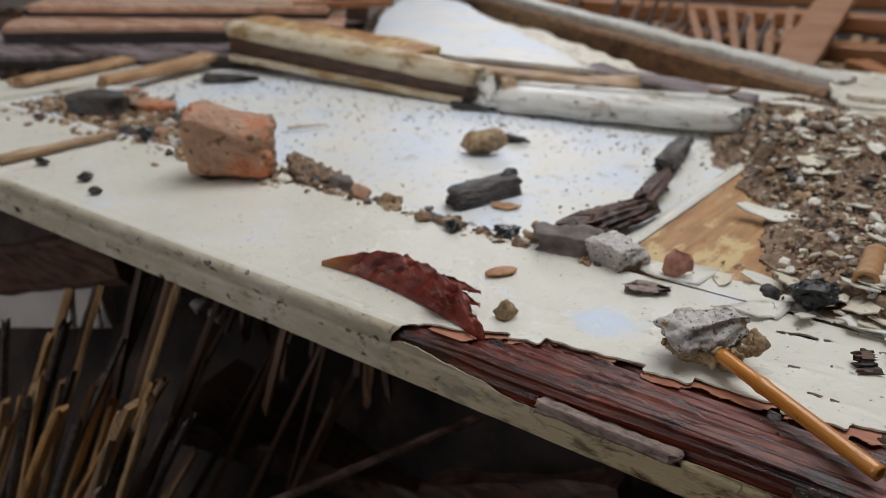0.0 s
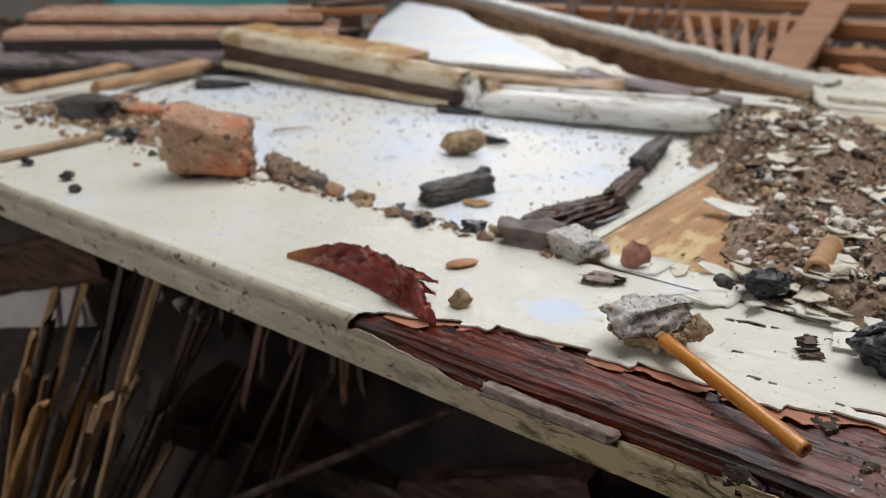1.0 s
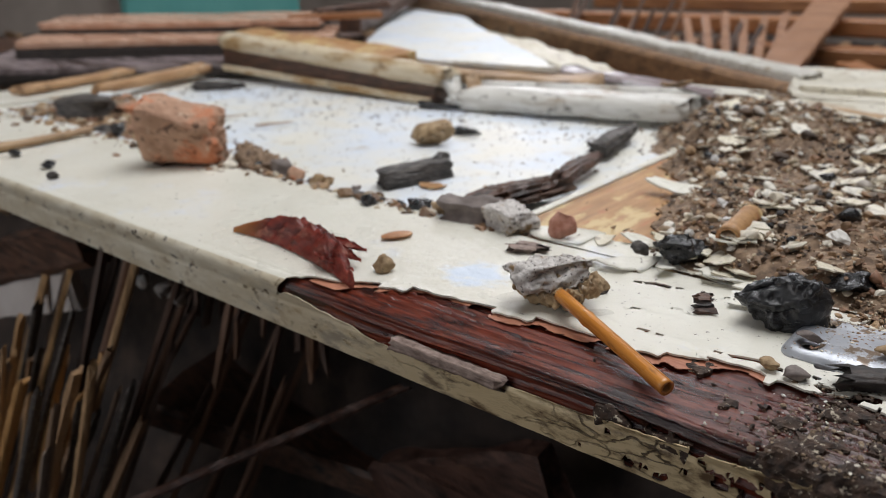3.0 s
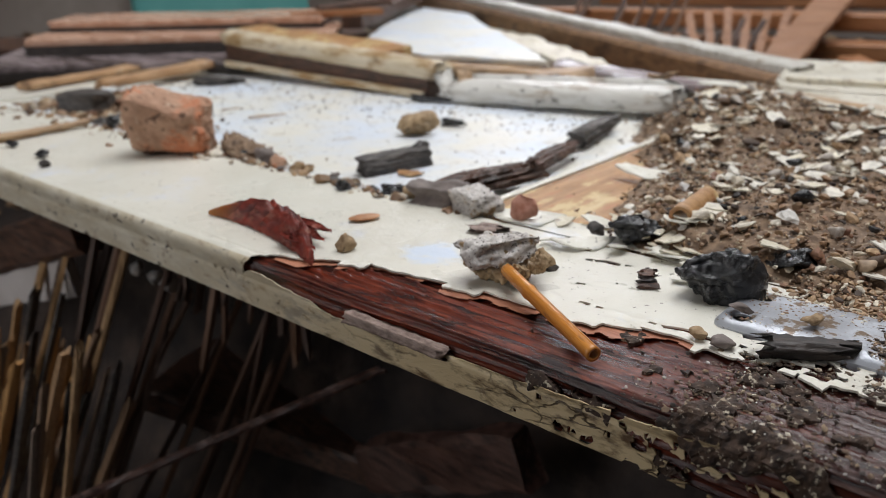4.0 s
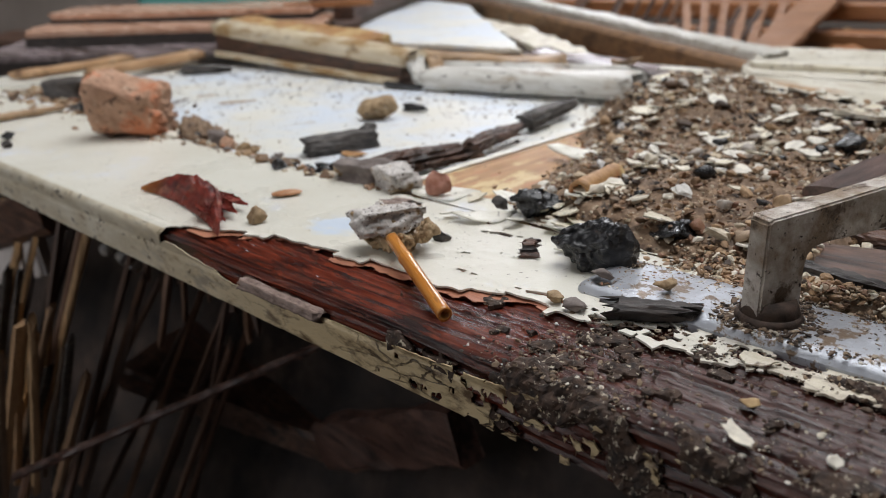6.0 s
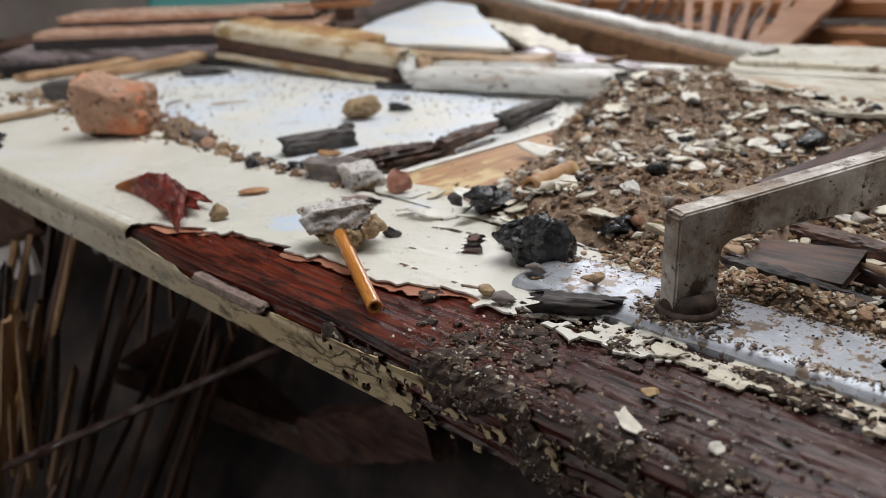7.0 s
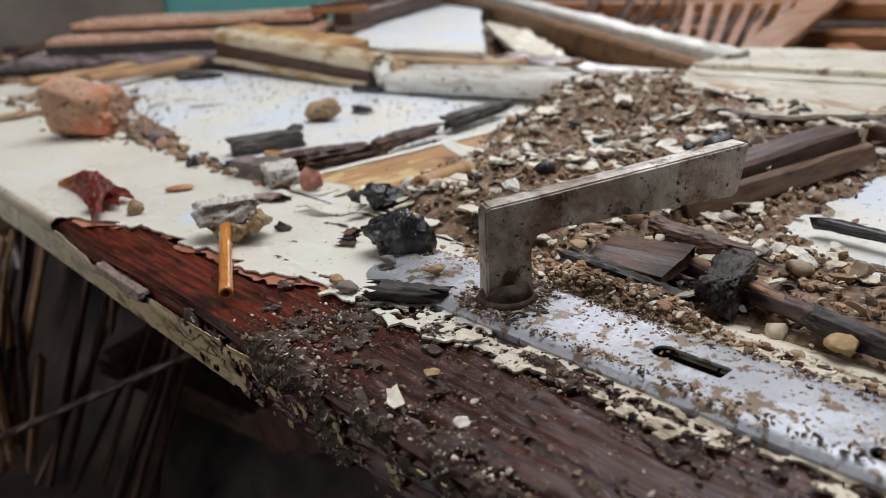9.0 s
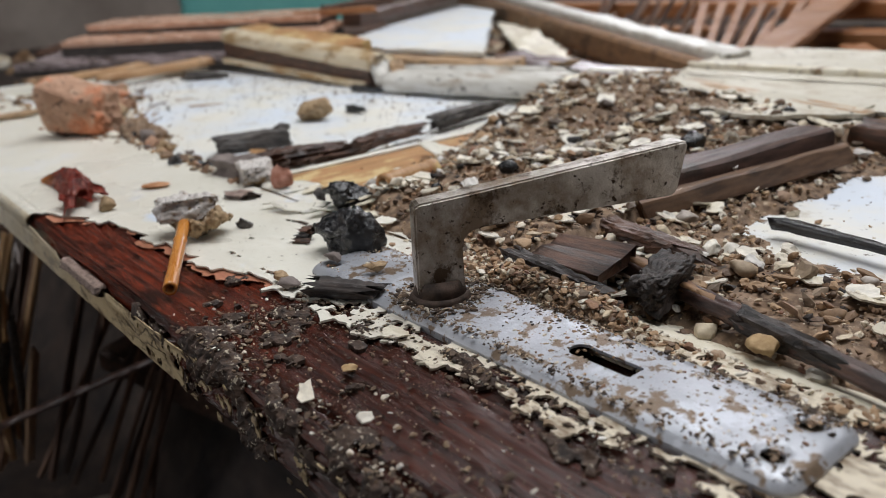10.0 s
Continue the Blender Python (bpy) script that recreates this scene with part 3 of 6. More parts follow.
wall_piece("wall_west", -2.75, -2.6, -2.1, 3.05, -0.6, 2.2, M["wall"], "stained grey plaster wall of the ruined room")
wall_piece("wall_east", 2.4, 2.55, -2.1, 3.05, -0.6, 2.2, M["wall"], "stained grey plaster wall of the ruined room")
wall_piece("wall_south_west", -2.6, -1.35, -2.1, -1.95, -0.6, 2.2, M["wall"], "stained grey plaster wall beside the doorway")
wall_piece("wall_south_east", 0.35, 2.4, -2.1, -1.95, -0.6, 2.2, M["wall"], "stained grey plaster wall beside the doorway")
wall_piece("wall_south_top", -1.35, 0.35, -2.1, -1.95, 1.65, 2.2, M["wall"], "stained grey plaster wall over the doorway")
wall_piece("wall_north_low", -2.6, 2.4, 2.9, 3.05, -0.6, 0.9, M["wall"], "grey plaster wall under the window")
wall_piece("wall_north_top", -2.6, 2.4, 2.9, 3.05, 2.0, 2.2, M["wall"], "grey plaster wall over the window")
wall_piece("wall_north_side", -1.35, 2.4, 2.9, 3.05, 0.9, 2.0, M["wall"], "grey plaster wall beside the window")
wall_piece("wall_north_end", -2.6, -2.0, 2.9, 3.05, 0.9, 2.0, M["wall"], "grey plaster wall beside the window")
for nm, x0, x1, y0, y1 in (("ceiling", -2.75, -0.4, -2.1, 3.05), ("ceiling_east", 1.8, 2.55, -2.1, 3.05),
                           ("ceiling_south", -0.4, 1.8, -2.1, 0.25), ("ceiling_north", -0.4, 1.8, 1.95, 3.05)):
    bm = bmesh.new()
    box(bm, x0, x1, y0, y1, 2.2, 2.32)
    tagged(part(nm, bm, M["wall"]), "grey ceiling broken open above the debris", "ceiling", kind="structure")
tagged(part("trim", plank((-1.17, 0.62, -0.12), (-1.17, 1.06, -0.12), 0.03, 0.55, 67, 0.001), M["turquoise"]), "faded turquoise painted boarding standing behind the debris", "wall panelling", kind="structure")

# ---- the door ----
M["paint_edge"] = blend_x(surf("crackled_edge_paint", (0.55, 0.48, 0.35), (0.72, 0.67, 0.55), 30, (1, 3, 3), rough=(0.3, 0.55), bump=0.7, bscale=120, dist=0.0012,
                               stains=(((0.30, 0.21, 0.12), 50, 0.56, 0.68), ((0.05, 0.035, 0.025), 70, 0.585, 0.635))),
                          0.00, 0.20, (0.10, 0.058, 0.026), (0.56, 0.44, 0.26), 60, (0.7, 2.0, 2.0), 0.03, 0.38, 0.50)
crackle(M["paint_edge"], 85, 0.05, (0.06, 0.036, 0.020), 0.10, 0.30, (0.45, 1.3, 1.3))
T0, R0 = 0.0285, 0.007
door = thing("door", (0.28, 0.35, -T0), "old cream-painted panelled wooden door lying flat, burnt and peeling, strewn with rubble", "door")


def edge_profile(s, x, raised):
    """A point of the near stile's skin: s < 0 runs down the front edge, s > 0 over the top."""
    if s < -R0:
        y, z, ny, nz = 0.0, s, -1.0, 0.0
    elif s > R0:
        y, z, ny, nz = s, 0.0, 0.0, 1.0
    else:
        a = (s + R0) / (2 * R0) * math.pi / 2
        y, z, ny, nz = R0 - R0 * math.cos(a), -R0 + R0 * math.sin(a), -math.cos(a), math.sin(a)
    return x, y + ny * raised, z + nz * raised


PEEL_TOP = [(0.066, -0.012), (0.076, 0.001), (0.084, 0.008), (0.105, 0.014), (0.13, 0.027), (0.152, 0.029), (0.184, 0.035), (0.22, 0.036), (0.258, 0.041), (0.295, 0.047),
            (0.318, 0.045), (0.332, 0.050), (0.36, 0.048), (0.40, 0.052), (0.45, 0.054), (0.52, 0.058), (0.6, 0.066)]
PEEL_LOW = [(0.066, -0.0125), (0.078, -0.005), (0.10, -0.009), (0.14, -0.016), (0.2, -0.013), (0.27, -0.010), (0.33, -0.006), (0.45, -0.008), (0.6, -0.010)]


CRACKS = ((0.228, 0.054, 0.267, 0.054, 0.0015), (0.262, 0.054, 0.317, 0.056, 0.0019), (0.222, 0.070, 0.248, 0.073, 0.0012), (0.261, 0.046, 0.297, 0.049, 0.0014),
          (0.236, 0.080, 0.262, 0.084, 0.0011), (0.208, 0.098, 0.250, 0.108, 0.0022), (0.252, 0.105, 0.278, 0.113, 0.0018), (0.246, 0.062, 0.252, 0.073, 0.0009))


def paint_left(x, s):
    """Above zero where the near stile has kept its paint."""
    if 0.432 < x < 0.474 and 0.080 < s < 0.097:
        return -0.01
    n = 0.0036 * fbm(x * 44, s * 44, 1.0, 2) + 0.0016 * fbm(x * 170, s * 170, 5.0, 3)
    top, low = table(x, PEEL_TOP), table(x, PEEL_LOW)
    step = 0.004 * (1 if fbm(x * 34, 3.0, 9.0, 1) > 0.1 else -0.4)
    up, down = s - top + n + step * smooth(0.09, 0.12, x), low - s + n * 0.7
    f = max(up, down)
    if s < 0.0:
        f = min(f, 0.004 - 0.010 * smooth(0.16, 0.36, x) * (0.26 + 0.50 * smooth(0.25, 0.36, x) + 1.5 * fbm(x * 90, s * 150, 4.0) + 1.0 * fbm(x * 260, s * 300, 2.0)))
    if x > 0.285 and s > 0.0:
        f = min(f, 0.003 - 0.012 * smooth(0.29, 0.33, x) * (0.20 + 1.5 * fbm(x * 50, s * 120, 8.0) + 1.4 * fbm(x * 190, s * 260, 12.0)))
    if 0.20 < x < 0.34 and 0.038 < s < 0.12:
        px, py = x + 0.004 * fbm(x * 60, s * 60, 51.0), s + 0.0035 * fbm(x * 70, s * 70, 52.0)
        for x0, y0, x1, y1, w in CRACKS:
            t = min(1.0, max(0.0, ((px - x0) * (x1 - x0) + (py - y0) * (y1 - y0)) / ((x1 - x0) ** 2 + (y1 - y0) ** 2)))
            f = min(f, math.hypot(px - x0 - (x1 - x0) * t, py - y0 - (y1 - y0) * t) - 0.72 * w * (1.1 - abs(2 * t - 1)))
    return f


def relief(x, s):
    """Height of the bare wood of the near stile: grain ridges where it has weathered."""
    if 0.4375 < x < 0.4695 and 0.0825 < s < 0.0925:
        return -0.024
    bare = smooth(0.07, 0.11, x) * (1 - smooth(0.050, 0.075, s))
    g = noise.noise((x * 5, s * 260, 2.0)) + 0.6 * noise.noise((x * 11, s * 520, 6.0))
    deep = noise.noise((x * 3.0, s * 95, 15.0))
    burn = smooth(0.29, 0.36, x)
    saw = (s * 190 + 0.9 * noise.noise((x * 7, s * 40, 8.0)) + 0.35 * noise.noise((x * 24, s * 60, 9.0))) % 1.0
    saw = 0.0024 * saw ** 5 * (0.7 + 0.5 * noise.noise((x * 9, s * 30, 33.0)))
    split = table(x, [(0.385, 0.0125), (0.41, 0.0105), (0.43, 0.0075), (0.45, 0.0075), (0.48, 0.012), (0.54, 0.022)]) + 0.0012 * noise.noise((x * 90, 2.0, 2.0))
    gap = -0.0065 * smooth(0.383, 0.40, x) * (1 - smooth(0.50, 0.54, x)) * math.exp(-((s - split) / 0.0013) ** 2)
    return -0.0011 + gap + bare * (saw - 0.0004 + 0.0008 * g + (0.0020 + 0.0004 * burn) * (deep - 0.3)) + burn * (0.0005 * fbm(x * 120, s * 120, 3.0) + 0.0013 * max(-0.4, noise.noise((x * 14, s * 130 + 1.6 * math.sin(x * 30), 71.0))))


def skin(name, x0, x1, step, material, label):
    s0, s1 = -T0, 0.124
    nx, ns = round((x1 - x0) / step), round((s1 - s0) / 0.0007)
    verts, faces = [], []
    for i in range(nx + 1):
        for j in range(ns + 1):
            x, s = x0 + (x1 - x0) * i / nx, s0 + (s1 - s0) * j / ns
            verts.append(edge_profile(s, x, relief(x, s)))
    for i in range(nx):
        for j in range(ns):
            a = i * (ns + 1) + j
            faces.append((a, a + ns + 1, a + ns + 2, a + 1))
    me = bpy.data.meshes.new(name)
    me.from_pydata(verts, [], faces)
    return part_mesh(name, me, material, door, label, True)


bm = bmesh.new()
box(bm, -0.72, 0.432, 0.011, 0.121, -T0, -0.013)
box(bm, 0.474, 1.28, 0.011, 0.121, -T0, -0.013)
stile = part("near_stile", bm, M["wood_brown"], door, "solid wooden stile of the door")
skin("stile_skin", 0.04, 0.72, 0.002, M["wood_stile"], "wet bare wood with deep grain, red turning dark brown")


def paint_place(x, s, f, down):
    lift = (0.0011 - 0.0009 * smooth(0.29, 0.33, x) if s > 0 else 0.0003) * math.exp(-f / 0.003) * (0.6 + 0.8 * noise.noise((x * 70, s * 70, 21)))
    groove = -0.0017 * math.exp(-((s - R0 * 0.8) / 0.0013) ** 2) * (0.6 + 0.4 * noise.noise((x * 25, 4, 4)))
    bulge = 0.0018 * math.exp(-((s + 0.003) / 0.006) ** 2) * (1 + 0.6 * fbm(x * 25, s * 60, 7)) + 0.0006 * fbm(x * 60, s * 90, 17) * smooth(0.012, 0.0, s) - 0.0010 * math.exp(-((s + 0.0125) / 0.0010) ** 2)
    wave = 0.0003 * fbm(x * 14, s * 22, 3.0)
    return edge_profile(s, x, 0.0006 + (lift * smooth(0.03, 0.09, x) if f < 0.02 else 0) + groove + bulge + wave - down)


me = sheet(paint_left, 0.03, 0.56, 0.0, 0.1235, 0.0012, paint_place, 0.0009, False)
part_mesh("paint_layer", me, M["paint"], door, "peeling cream gloss paint with ragged curled edges", True)
me = sheet(lambda x, s: min(paint_left(x, s) + 0.0004 + 0.011 * smooth(-0.1, 0.35, fbm(x * 24, 3.0, 17.0, 2)) + 0.004 * fbm(x * 14, s * 420, 19.0), 0.30 - x) if x > 0.085 else -1.0, 0.08, 0.345, 0.006, 0.07, 0.0016,
           lambda x, s, f, d: edge_profile(s, x, -0.0004 + 0.0002 * noise.noise((x * 20, s * 300, 4)) - 0.6 * d), 0.0005)
part_mesh("primer_layer", me, M["wood_pink"], door, "bare salmon-coloured wood along the broken paint", True)
me = sheet(paint_left, 0.03, 0.56, -T0 + 0.0005, 0.0, 0.0011, paint_place, 0.0006, False)
part_mesh("paint_layer", me, M["paint_edge"], door, "crackled dirty cream paint on the door's edge", True)
me = sheet(lambda x, s: 1.0, -0.72, 0.03, 0.0, 0.1235, 0.0025, lambda x, s, f, d: paint_place(x, s, 1.0, d), 0.0011, False)
part_mesh("paint_layer", me, M["paint"], door, "smooth cream gloss paint", True)
me = sheet(lambda x, s: 1.0, -0.72, 0.03, -T0 + 0.0005, 0.0, 0.0014, lambda x, s, f, d: paint_place(x, s, 1.0, d), 0.0011, False)
part_mesh("paint_layer", me, M["paint_edge"], door, "chipped dirty cream paint on the rounded edge", True)
me = sheet(lambda x, s: 0.002 - 0.01 * fbm(x * 40, s * 60, 8.0) - 0.002, 0.56, 1.28, -T0 + 0.0005, 0.1235, 0.004, paint_place, 0.0011)
part_mesh("paint_layer", me, M["paint_worn"], door, "patchy worn paint")
bm = bmesh.new()
box(bm, 0.72, 1.28, 0.0, 0.003, -T0, -0.004)
part("stile_edge", bm, M["wood_brown"], door)

PANEL_Z = -0.007


def grid_slab(name, x0, x1, y0, y1, z, step, material, label, wav=0.0004):
    me = sheet(lambda x, y: 1.0, x0, x1, y0, y1, step, lambda x, y, f, d: (x, y, z + wav * fbm(x * 20, y * 20, 2.0) - d), 0.010)
    return part_mesh(name, me, material, door, label, True)


grid_slab("door_panel", -0.62, 0.102, 0.124, 0.58, PANEL_Z, 0.006, M["paint_panel"], "recessed white painted panel scattered with grit")
grid_slab("door_panel", 0.368, 1.16, 0.124, 0.58, PANEL_Z, 0.006, M["paint_panel"], "recessed white painted panel half hidden by soil")


def moulding(name, a, b, w, h, material, label="", seed=1):
    """A moulded strip round a panel: a bevel with a quirk, from a to b."""
    a, b = Vector(a), Vector(b)
    d = (b - a).normalized()
    side = Vector((-d.y, d.x, 0))
    prof = [(0, 0), (0, h * 0.9), (w * 0.15, h), (w * 0.28, h), (w * 0.32, h * 0.85), (w * 0.6, h * 0.62), (w * 0.85, h * 0.3), (w, h * 0.22), (w, 0)]
    bm = bmesh.new()
    n = 30
    rows = []
    for i in range(n + 1):
        p = a.lerp(b, i / n)
        rows.append([bm.verts.new(p + side * (u + 0.0004 * noise.noise((i * 0.8, k, seed))) + Vector((0, 0, v + 0.0004 * noise.noise((i * 0.7, k * 3, seed + 4))))) for k, (u, v) in enumerate(prof)])
    for r, q in zip(rows, rows[1:]):
        for j in range(len(prof) - 1):
            bm.faces.new((r[j], q[j], q[j + 1], r[j + 1]))
    bm.faces.new(rows[0])
    bm.faces.new(list(reversed(rows[-1])))
    bmesh.ops.recalc_face_normals(bm, faces=bm.faces)
    return part(name, bm, material, door, label)


moulding("panel_moulding", (-0.62, 0.1245, PANEL_Z), (0.078, 0.1245, PANEL_Z), 0.022, 0.006, M["paint_panel"], "white painted panel moulding")
moulding("panel_moulding", (0.1185, 0.15, PANEL_Z), (0.1185, 0.58, PANEL_Z), 0.016, 0.0078, M["paint"], "cream painted panel moulding")
moulding("panel_moulding", (0.368, 0.1245, PANEL_Z), (1.16, 0.1245, PANEL_Z), 0.020, 0.006, M["paint_worn"], "worn panel moulding")


def rail_top(x, y):
    return -0.0012 + 0.0005 * noise.noise((x * 260, y * 6, 4)) + 0.0003 * noise.noise((x * 500, y * 9, 9))


def rail_slab(name, x0, x1, material, label):
    me = sheet(lambda x, y: 1.0, x0, x1, 0.1245, 0.578, 0.003, lambda x, y, f, d: (x, y, rail_top(x, y) - d), 0.028)
    return part_mesh(name, me, material, door, label, True)


rail_slab("lock_rail", 0.119, 0.366, M["wood_bare"], "stripped yellow pine lock rail with orange grain")
bm = bmesh.new()
box(bm, -0.72, -0.62, 0.124, 0.58, -T0, -0.001)
part("top_rail", bm, M["paint"], door, "cream painted end rail")
bm = bmesh.new()
box(bm, 1.16, 1.28, 0.124, 0.58, -T0, -0.001)
part("bottom_rail", bm, M["paint_worn"], door)
me = sheet(lambda x, y: 1.0, -0.72, 1.28, 0.58, 0.70, 0.008, lambda x, y, f, d: (x, y, 0.0005 * fbm(x * 15, y * 15) - d), 0.03)
part_mesh("far_stile", me, M["paint"], door, "cream painted far stile of the door", True)


def rail_paint(x, y):
    f = 0.004 - 0.006 * smooth(0.15, 0.20, y) + 0.010 * fbm(x * 26, y * 26, 14.0) + 0.003 * fbm(x * 110, y * 110, 2.0)
    near = 0.012 - math.hypot(x - 0.160, (y - 0.132) * 1.2) * 0.5
    strip = 0.004 - abs(y - 0.128) * 0.5 + 0.003 * fbm(x * 60, y * 60, 3.0)
    keep = max(f - 0.008 * smooth(0.13, 0.16, y) * (1 - smooth(0.30, 0.36, y)) - 0.003, near + 0.004 * fbm(x * 90, y * 90, 6.0) - 0.004, strip if x > 0.16 else -1)
    return keep


me = sheet(rail_paint, 0.119, 0.366, 0.125, 0.578, 0.0022, lambda x, y, f, d: (x, y, 0.0008 + 0.0025 * math.exp(-f / 0.003) * (0.5 + noise.noise((x * 60, y * 60, 2))) - d), 0.0009)
part_mesh("paint_layer", me, M["paint"], door, "curling remnants of cream paint on the rail", True)

# lock plate and lever
PX0, PX1, PY0, PY1 = 0.296, 0.526, 0.067, 0.109


def plate_field(x, y):
    dx, dy, r = abs(x - (PX0 + PX1) / 2) - (PX1 - PX0) / 2, abs(y - (PY0 + PY1) / 2) - (PY1 - PY0) / 2, 0.007
    out = math.hypot(max(dx + r, 0), max(dy + r, 0)) + min(max(dx + r, dy + r), 0) - r
    f = -out
    key = min(math.hypot(x - 0.4425, y - 0.0875) - 0.0045, max(abs(x - 0.4530) - 0.0120, abs(y - 0.0875) - 0.0040))
    f = min(f, key)
    for hx, hy in ((0.5150, 0.0985), (0.5150, 0.0785), (0.306, 0.076), (0.306, 0.099)):
        f = min(f, math.hypot(x - hx, y - hy) - 0.0033)
    return f


def plate_place(x, y, f, down):
    dx, dy, r = abs(x - (PX0 + PX1) / 2) - (PX1 - PX0) / 2, abs(y - (PY0 + PY1) / 2) - (PY1 - PY0) / 2, 0.007
    inside = -(math.hypot(max(dx + r, 0), max(dy + r, 0)) + min(max(dx + r, dy + r), 0) - r)
    z = 0.0018 + 0.0036 * (1 - math.exp(-max(inside, 0) / 0.0022))
    for hx, hy in ((0.5150, 0.0985), (0.5150, 0.0785), (0.306, 0.076), (0.306, 0.099)):
        z -= 0.0014 * (1 - smooth(0.0033, 0.0056, math.hypot(x - hx, y - hy)))
    return x, y, z - down * (1.0 if inside < 0.002 else 0.25)


me = sheet(plate_field, PX0, PX1, PY0, PY1, 0.0010, plate_place, 0.0042)
plate = part_mesh("lock_plate", me, M["plate"], door, "long aluminium lock plate spotted with dirt, keyhole and screw holes", True)

AX, AY = 0.3715, 0.0845
LD = Vector((0.445, 0.895, 0)).normalized()


def build_lever():
    out = [(-0.0096, 0.0), (0.0094, 0.0), (0.0092, 0.021), (0.0100, 0.0252), (0.0125, 0.0280), (0.018, 0.0292), (0.060, 0.0308), (0.0965, 0.0322),
           (0.0990, 0.0340), (0.1030, 0.0530), (0.1015, 0.0540), (0.060, 0.0490), (0.010, 0.0430), (-0.0075, 0.0412), (-0.0090, 0.0398)]
    side = Vector((-LD.y, LD.x, 0))
    bm = bmesh.new()
    c = Vector((AX, AY, 0.004))
    fr = [bm.verts.new(c + LD * u + Vector((0, 0, v)) - side * 0.0050) for u, v in out]
    bk = [bm.verts.new(c + LD * u + Vector((0, 0, v)) + side * 0.0050) for u, v in out]
    bm.faces.new(fr)
    bm.faces.new(list(reversed(bk)))
    for i in range(len(out)):
        j = (i + 1) % len(out)
        bm.faces.new((fr[j], fr[i], bk[i], bk[j]))
    bmesh.ops.recalc_face_normals(bm, faces=bm.faces)
    bmesh.ops.bevel(bm, geom=[e for e in bm.edges if e.calc_face_angle(0) > 0.6], offset=0.0008, segments=3, affect="EDGES")
    return bm


lever = part("lever_handle", build_lever(), M["steel"], plate, "dull grimy metal lever handle with a slanted end")
bm = bmesh.new()
for r1, r2, z0, z1 in ((0.0128, 0.0108, 0.005, 0.0078), (0.0108, 0.0088, 0.0078, 0.013)):
    m = Matrix.Translation((AX, AY, (z0 + z1) / 2))
    bmesh.ops.create_cone(bm, cap_ends=True, segments=28, radius1=r1, radius2=r2, depth=z1 - z0, matrix=m)
part("collar", bm, M["rust"], plate, "grimy round collar at the foot of the lever", True)



def crust_left(x, s):
    """Above zero where dark dirt has caked on the bare near stile."""
    near = math.exp(-((x - 0.328) / 0.024) ** 2 - ((s - 0.022) / 0.026) ** 2)
    arris = 0.55 * math.exp(-((s + 0.004) / 0.010) ** 2) * smooth(0.26, 0.33, x)
    low = 0.22 * smooth(-0.004, -0.014, s) * smooth(0.24, 0.33, x)
    return 0.010 * (1.5 * fbm(x * 45, s * 60, 41.0) + 0.5 * fbm(x * 160, s * 160, 43.0) + 0.50 * near + arris + low - 0.47 + 0.55 * math.exp(-((s - 0.060) / 0.008) ** 2) * smooth(0.34, 0.38, x))


def crust_height(f):
    return min(0.0026, f * 0.6)


me = sheet(lambda x, s: crust_left(x, s) if s < 0.064 else -0.01, 0.24, 0.66, -T0 + 0.001, 0.066, 0.0013,
           lambda x, s, f, d: edge_profile(s, x, -0.0002 + crust_height(f) * (1 + 1.3 * fbm(x * 260, s * 260, 44.0)) - d), 0.0016)
part_mesh("dirt_crust", me, M["crust"], door, "dark dirt caked on the bare stile")

# ---- soil and grit over the door ----
def soil(x, y):
    """Depth of the soil lying on the door."""
    left = table(y, [(0.125, 0.215), (0.17, 0.192), (0.25, 0.168), (0.33, 0.128), (0.40, 0.085), (0.48, 0.048), (0.60, 0.045), (0.7, 0.05)])
    d = smooth(left - 0.012, left + 0.05, x + 0.022 * fbm(x * 30, y * 30, 1.0)) * smooth(0.118, 0.150, y + 0.01 * fbm(x * 40, y * 40, 5.0))
    far = 0.66 - 0.13 * smooth(0.10, 0.20, x)
    d *= 1 - smooth(far - 0.05, far + 0.02, y)
    heap = 0.010 + 0.020 * math.exp(-((x - 0.15) / 0.10) ** 2 - ((y - 0.43) / 0.10) ** 2) + 0.006 * math.exp(-((x - 0.27) / 0.06) ** 2 - ((y - 0.20) / 0.06) ** 2)
    thin = smooth(0.36, 0.42, x) * (0.45 + 0.9 * smooth(0.19, 0.27, y))
    h = d * (heap + 0.006 * fbm(x * 45, y * 45, 7.0) + 0.003 * fbm(x * 160, y * 160, 9.0)) - thin * (0.008 + 0.007 * fbm(x * 30, y * 30, 11.0))
    h -= 0.012 * smooth(0.395, 0.425, x + 0.02 * fbm(x * 30, y * 30, 61.0)) * smooth(0.238, 0.262, y + 0.02 * fbm(x * 40, y * 40, 62.0)) * (1 - smooth(0.40, 0.43, y))
    strip = smooth(0.109, 0.116, y) * (1 - smooth(0.125, 0.14, y)) * smooth(0.345, 0.37, x) * (1 - smooth(0.415, 0.455, x)) * (0.004 + 0.005 * math.exp(-((x - 0.40) / 0.035) ** 2) + 0.004 * fbm(x * 60, y * 60, 13.0))
    return max(h, strip)


def base(x, y):
    if y < 0.124:
        return 0.0 if x < 0.10 or y > table(x, PEEL_TOP) else -0.0015
    if y > 0.58 or 0.119 < x < 0.366:
        return 0.0
    return PANEL_Z


def top_at(x, y):
    if PX0 < x < PX1 and PY0 < y < PY1 and y < 0.116:
        return 0.0052
    if y < 0.064 and x > 0.24:
        return base(x, y) + crust_height(max(0.0, crust_left(x, y))) + 0.0004
    return base(x, y) + max(0.0, soil(x, y))


